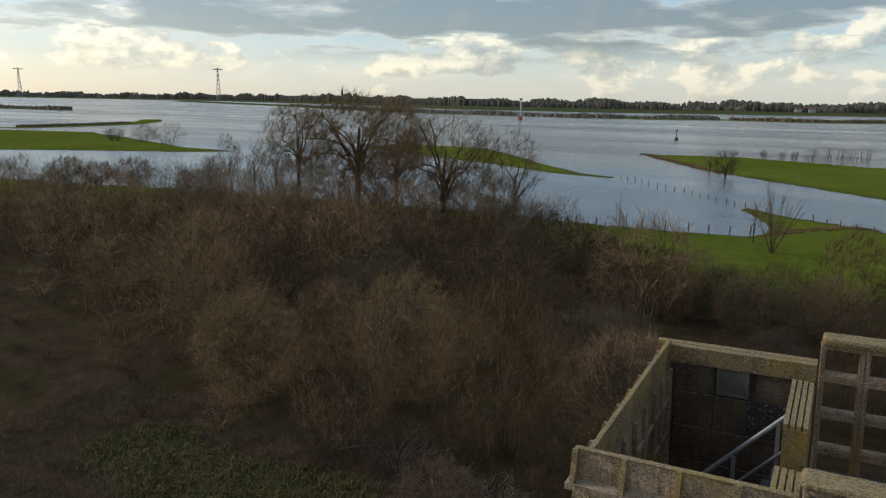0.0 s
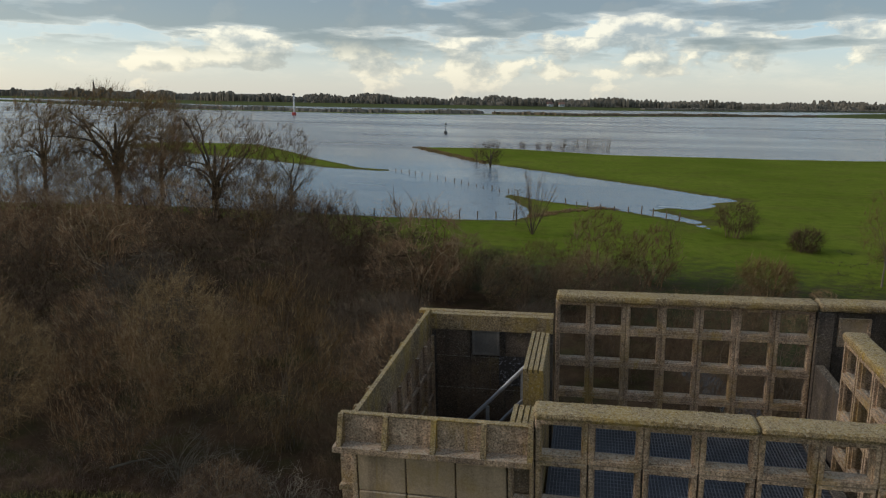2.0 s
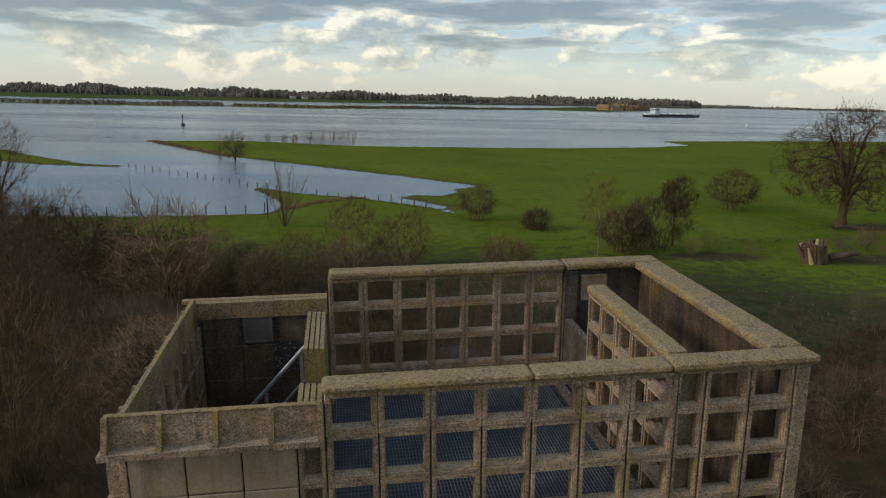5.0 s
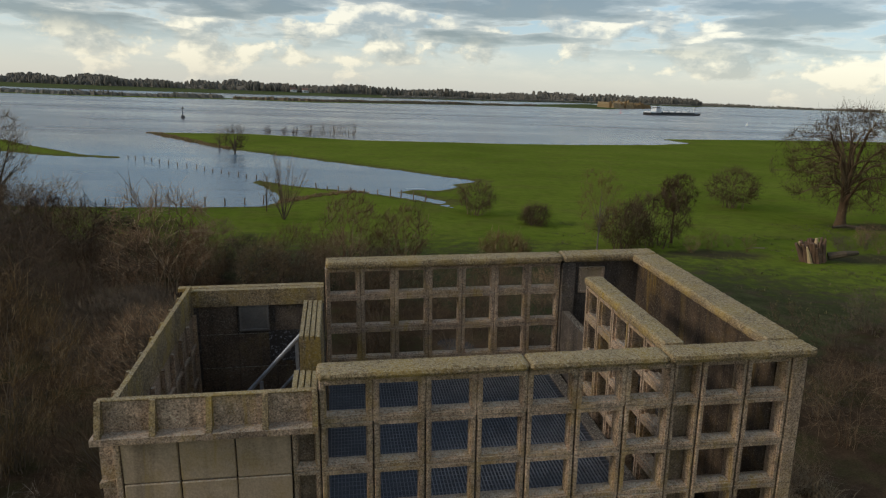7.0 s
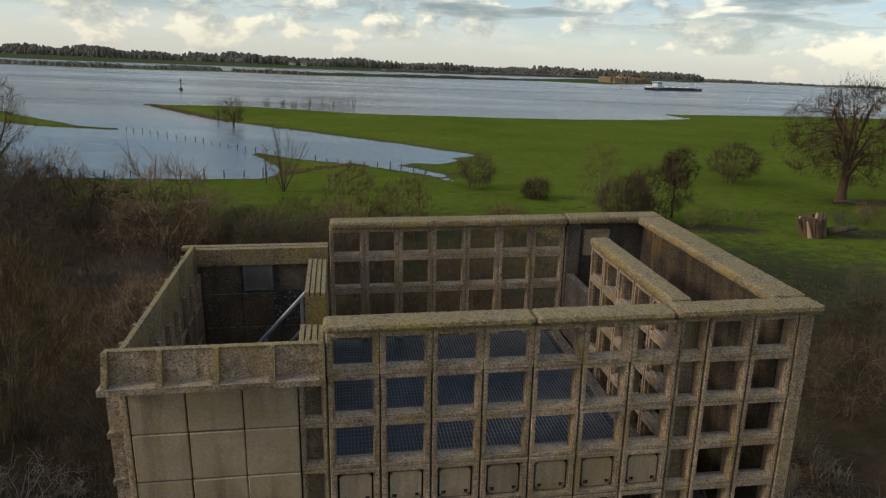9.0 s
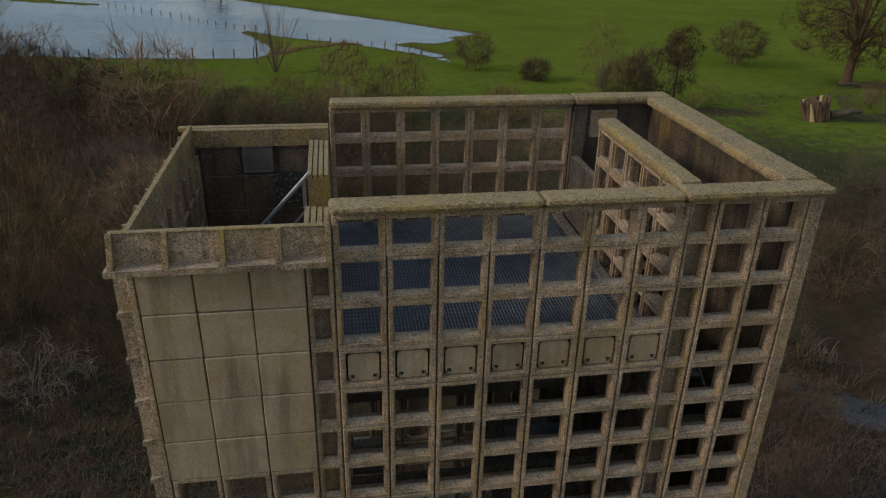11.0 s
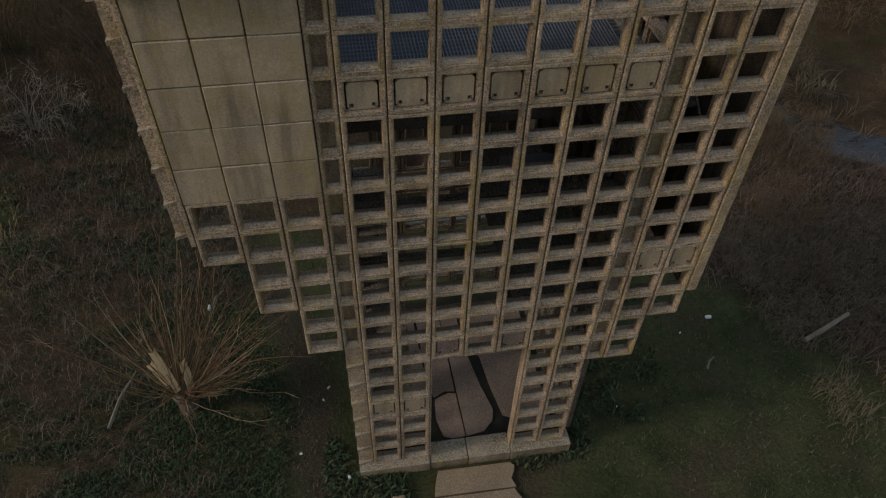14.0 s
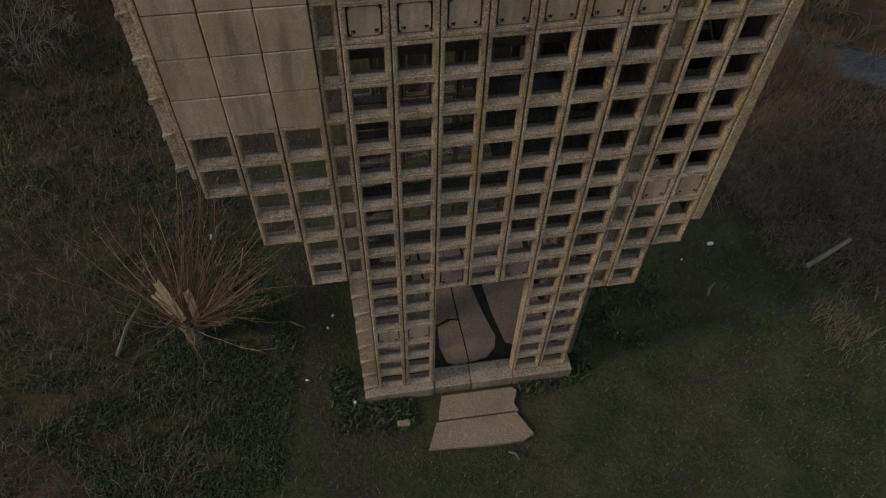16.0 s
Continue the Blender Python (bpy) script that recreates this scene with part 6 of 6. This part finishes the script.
blades("dead_twigs", field(10000, -26, -1.8, -4, 13, 13, lambda x, y: (wobble(x, y, 2.2, 19) + 0.8 * speck(x, y) + (y - 1.5) * 0.09 - (x + 4.4) * 0.16 > 0.0) & (inside_distance(x, y, PATH_WEST, closed=False) > 1.8)), "tangle of dead grey-brown twigs and stalks", "twigs", BRAMBLE, 0.36, 0.0042, 1.9, 14, 6)
blades("dead_twigs", field(8000, 5.5, 15, -2, 10, 15, lambda x, y: (inside_distance(x, y, BRUSH_EAST) + 0.9 * wobble(x, y, 1.6, 20) + 1.2 * speck(x, y) > 0.1) & (inside_distance(x, y, CREEK, closed=False) > 1.2)), "tangle of dead grey-brown twigs and stalks", "twigs", BRAMBLE, 0.42, 0.005, 1.8, 16, 5)
blades("meadow_tufts", field(4200, 14, 60, 18, 58, 21, lambda x, y: wobble(x, y, 6.0, 31) + 0.5 * wobble(x, y, 1.6, 32) + (x - y * 0.6 - 16) * 0.012 > 0.06), "dull brown tufts of old grass on the meadow", "grass", OLIVE, 0.22, 0.016, 1.5, 22, 6)
blades("reed_fringe", field(3000, -5, 8, 69, 84, 41, lambda x, y: np.abs(y - 72 - (x + 2.5) * 1.03) < 1.1 + wobble(x, y, 3.0, 42)), "russet dead reeds along the flooded edge", "reeds", OLDREED, 0.3, 0.03, 1.4, 43, 5)
blades("reed_fringe", field(6000, -44, -18, 132, 181, 44, lambda x, y: np.abs(y - 178 + (x + 42) * 1.8) < 3.4 + 2 * wobble(x, y, 6.0, 45)), "russet dead reeds along the flooded edge", "reeds", OLDREED, 0.28, 0.06, 1.5, 46, 4)
blades("grass_path", field(9500, -27, -7, 4, 15, 23, lambda x, y: inside_distance(x, y, PATH_WEST, closed=False) < 1.9 + 0.5 * wobble(x, y, 2.0, 33)), "tussocky olive grass along a path through the thicket", "grass", PATHGRASS, 0.24, 0.014, 1.2, 24, 5)


# ---- the tower's cells, the nearest ones each on its own ----
def lay_cells():
    uneven = random.Random(8)
    for c in range(7):
        x0, x1 = c * PITCH, (c + 1) * PITCH
        for r in range(1, 20):
            if r > 13 and 2 <= c <= 4:
                continue
            if r == 4 or (r == 16 and c < 2):
                closed(front_wall, x0, x1, r)
            elif r == 13 and c in (2, 4):
                closed(front_wall, x0, x1, r, plate_mat=PINK)
            else:
                block(front_wall, "parapet_block" if r == 1 else "lattice_block", "top" if r == 1 else "open", x0, x1, r)
    # turret: smooth panels above, open cells stepping up towards the outside below
    for c, last in ((0, 8), (1, 10), (2, 12)):
        x0, x1 = (-1.80, -1.29, -0.78, -0.27)[c:c + 2]
        for r in range(2, last + 1):
            if r <= 6:
                z0, z1 = row_span(r)
                key = ("panel", round(z1 - z0, 3), c)
                if key not in CACHE:
                    bm = boxes(((x0 - x1) / 2 + 0.006, (x1 - x0) / 2 - 0.006, 0.0, 0.05, -(z1 - z0) / 2 + 0.005, (z1 - z0) / 2 - 0.005), bevel=0.009)
                    CACHE[key] = bpy.data.meshes.new("panel")
                    bm.to_mesh(CACHE[key])
                    bm.free()
                    CACHE[key].materials.append(PANEL)
                ob = part("panel", CACHE[key], None, left_wall, at=((x0 + x1) / 2 + uneven.uniform(-0.003, 0.003), uneven.uniform(-0.005, 0.004), (z0 + z1) / 2 + uneven.uniform(-0.003, 0.003)))
                ob.rotation_euler = (radians(uneven.uniform(-0.5, 0.5)), radians(uneven.uniform(-0.35, 0.35)), radians(uneven.uniform(-0.5, 0.5)))
            else:
                block(left_wall, "lattice_block", "open", x0, x1, r)
    # slim corner columns
    for r in range(2, 13):
        block(left_wall, "corner_block", "slim", -0.27, 0.0, r, 0.012)
    for r in range(1, 15):
        block(right_wall, "corner_block", "slim", 3.5, 3.80, r, 0.012)
    # right wing
    for c, last in ((3.80, 14), (4.285, 12)):
        for r in range(1, last + 1):
            if r == 10:
                closed(right_wall, c, c + 0.485, r)
            else:
                ob = block(right_wall, "lattice_block", "open", c, c + 0.485, r)
    # back wall of the platform
    for c in range(7):
        for r in range(1, 5):
            block(back_wall, "lattice_block", "top", c * PITCH, (c + 1) * PITCH, r, BACK)
    # what lies deeper in the dark stays joined
    far_cells = []
    for c in range(7):
        for r in range(5, 20):
            z0, z1 = row_span(r)
            far_cells.append((c * PITCH + 0.25, BACK, (z0 + z1) / 2, cached("shut" if (c * 7 + r * 3) % 3 and r < 15 else "open", PITCH, z1 - z0), 0))
    for k in range(5):
        for r in range(1, 5):
            z0, z1 = row_span(r)
            ob = part("lattice_block", cached("thin", 0.485, z1 - z0), None, right_wall, at=(3.49, 0.46 + 0.485 * k, (z0 + z1) / 2))
            ob.rotation_euler[2] = radians(-90)
    for k in range(7):
        for r in range(5, 20):
            z0, z1 = row_span(r)
            far_cells.append((3.49, 0.42 + 0.44 * k, (z0 + z1) / 2, cached("shut" if (k + r) % 3 == 0 and r < 13 else "open", 0.44, z1 - z0), -90))
    for k in range(7):
        for r in range(13, 20):
            z0, z1 = row_span(r)
            far_cells.append((-0.015, 0.42 + 0.44 * k, (z0 + z1) / 2, cached("open", 0.44, z1 - z0), 90))
    plates = []
    for x, y, z, me, turn in far_cells:
        if me.name.startswith("closed"):
            m = pose(x, y, z, 0, 0, turn)
            w, h = (0.43 if not turn else 0.37) / 2, 0.17
            plates.append([m @ Vector(p) for p in ((-w + 0.07, 0.05, -h), (w - 0.07, 0.05, -h), (w - 0.07, 0.05, h), (-w + 0.07, 0.05, h))])
    slabs = part("inner_plate_fill", mesh_of("inner_plate_fill", [v for q in plates for v in q], [tuple(range(4 * k, 4 * k + 4)) for k in range(len(plates))], PINK), None, tower)
    tagged(slabs, "reddish plates filling cells inside the tower", kind="stuff")
    verts, faces, o = [], [], 0
    for x, y, z, me, turn in far_cells:
        m = pose(x, y, z, 0, 0, turn)
        verts += [m @ v.co for v in me.vertices]
        faces += [tuple(i + o for i in p.vertices) for p in me.polygons]
        o += len(me.vertices)
    inner = part("inner_lattice", mesh_of("inner_lattice", verts, faces, SHADED_CONCRETE), None, tower)
    tagged(inner, "honeycomb cells inside the tower, its shade put into their colour", kind="stuff")


lay_cells()
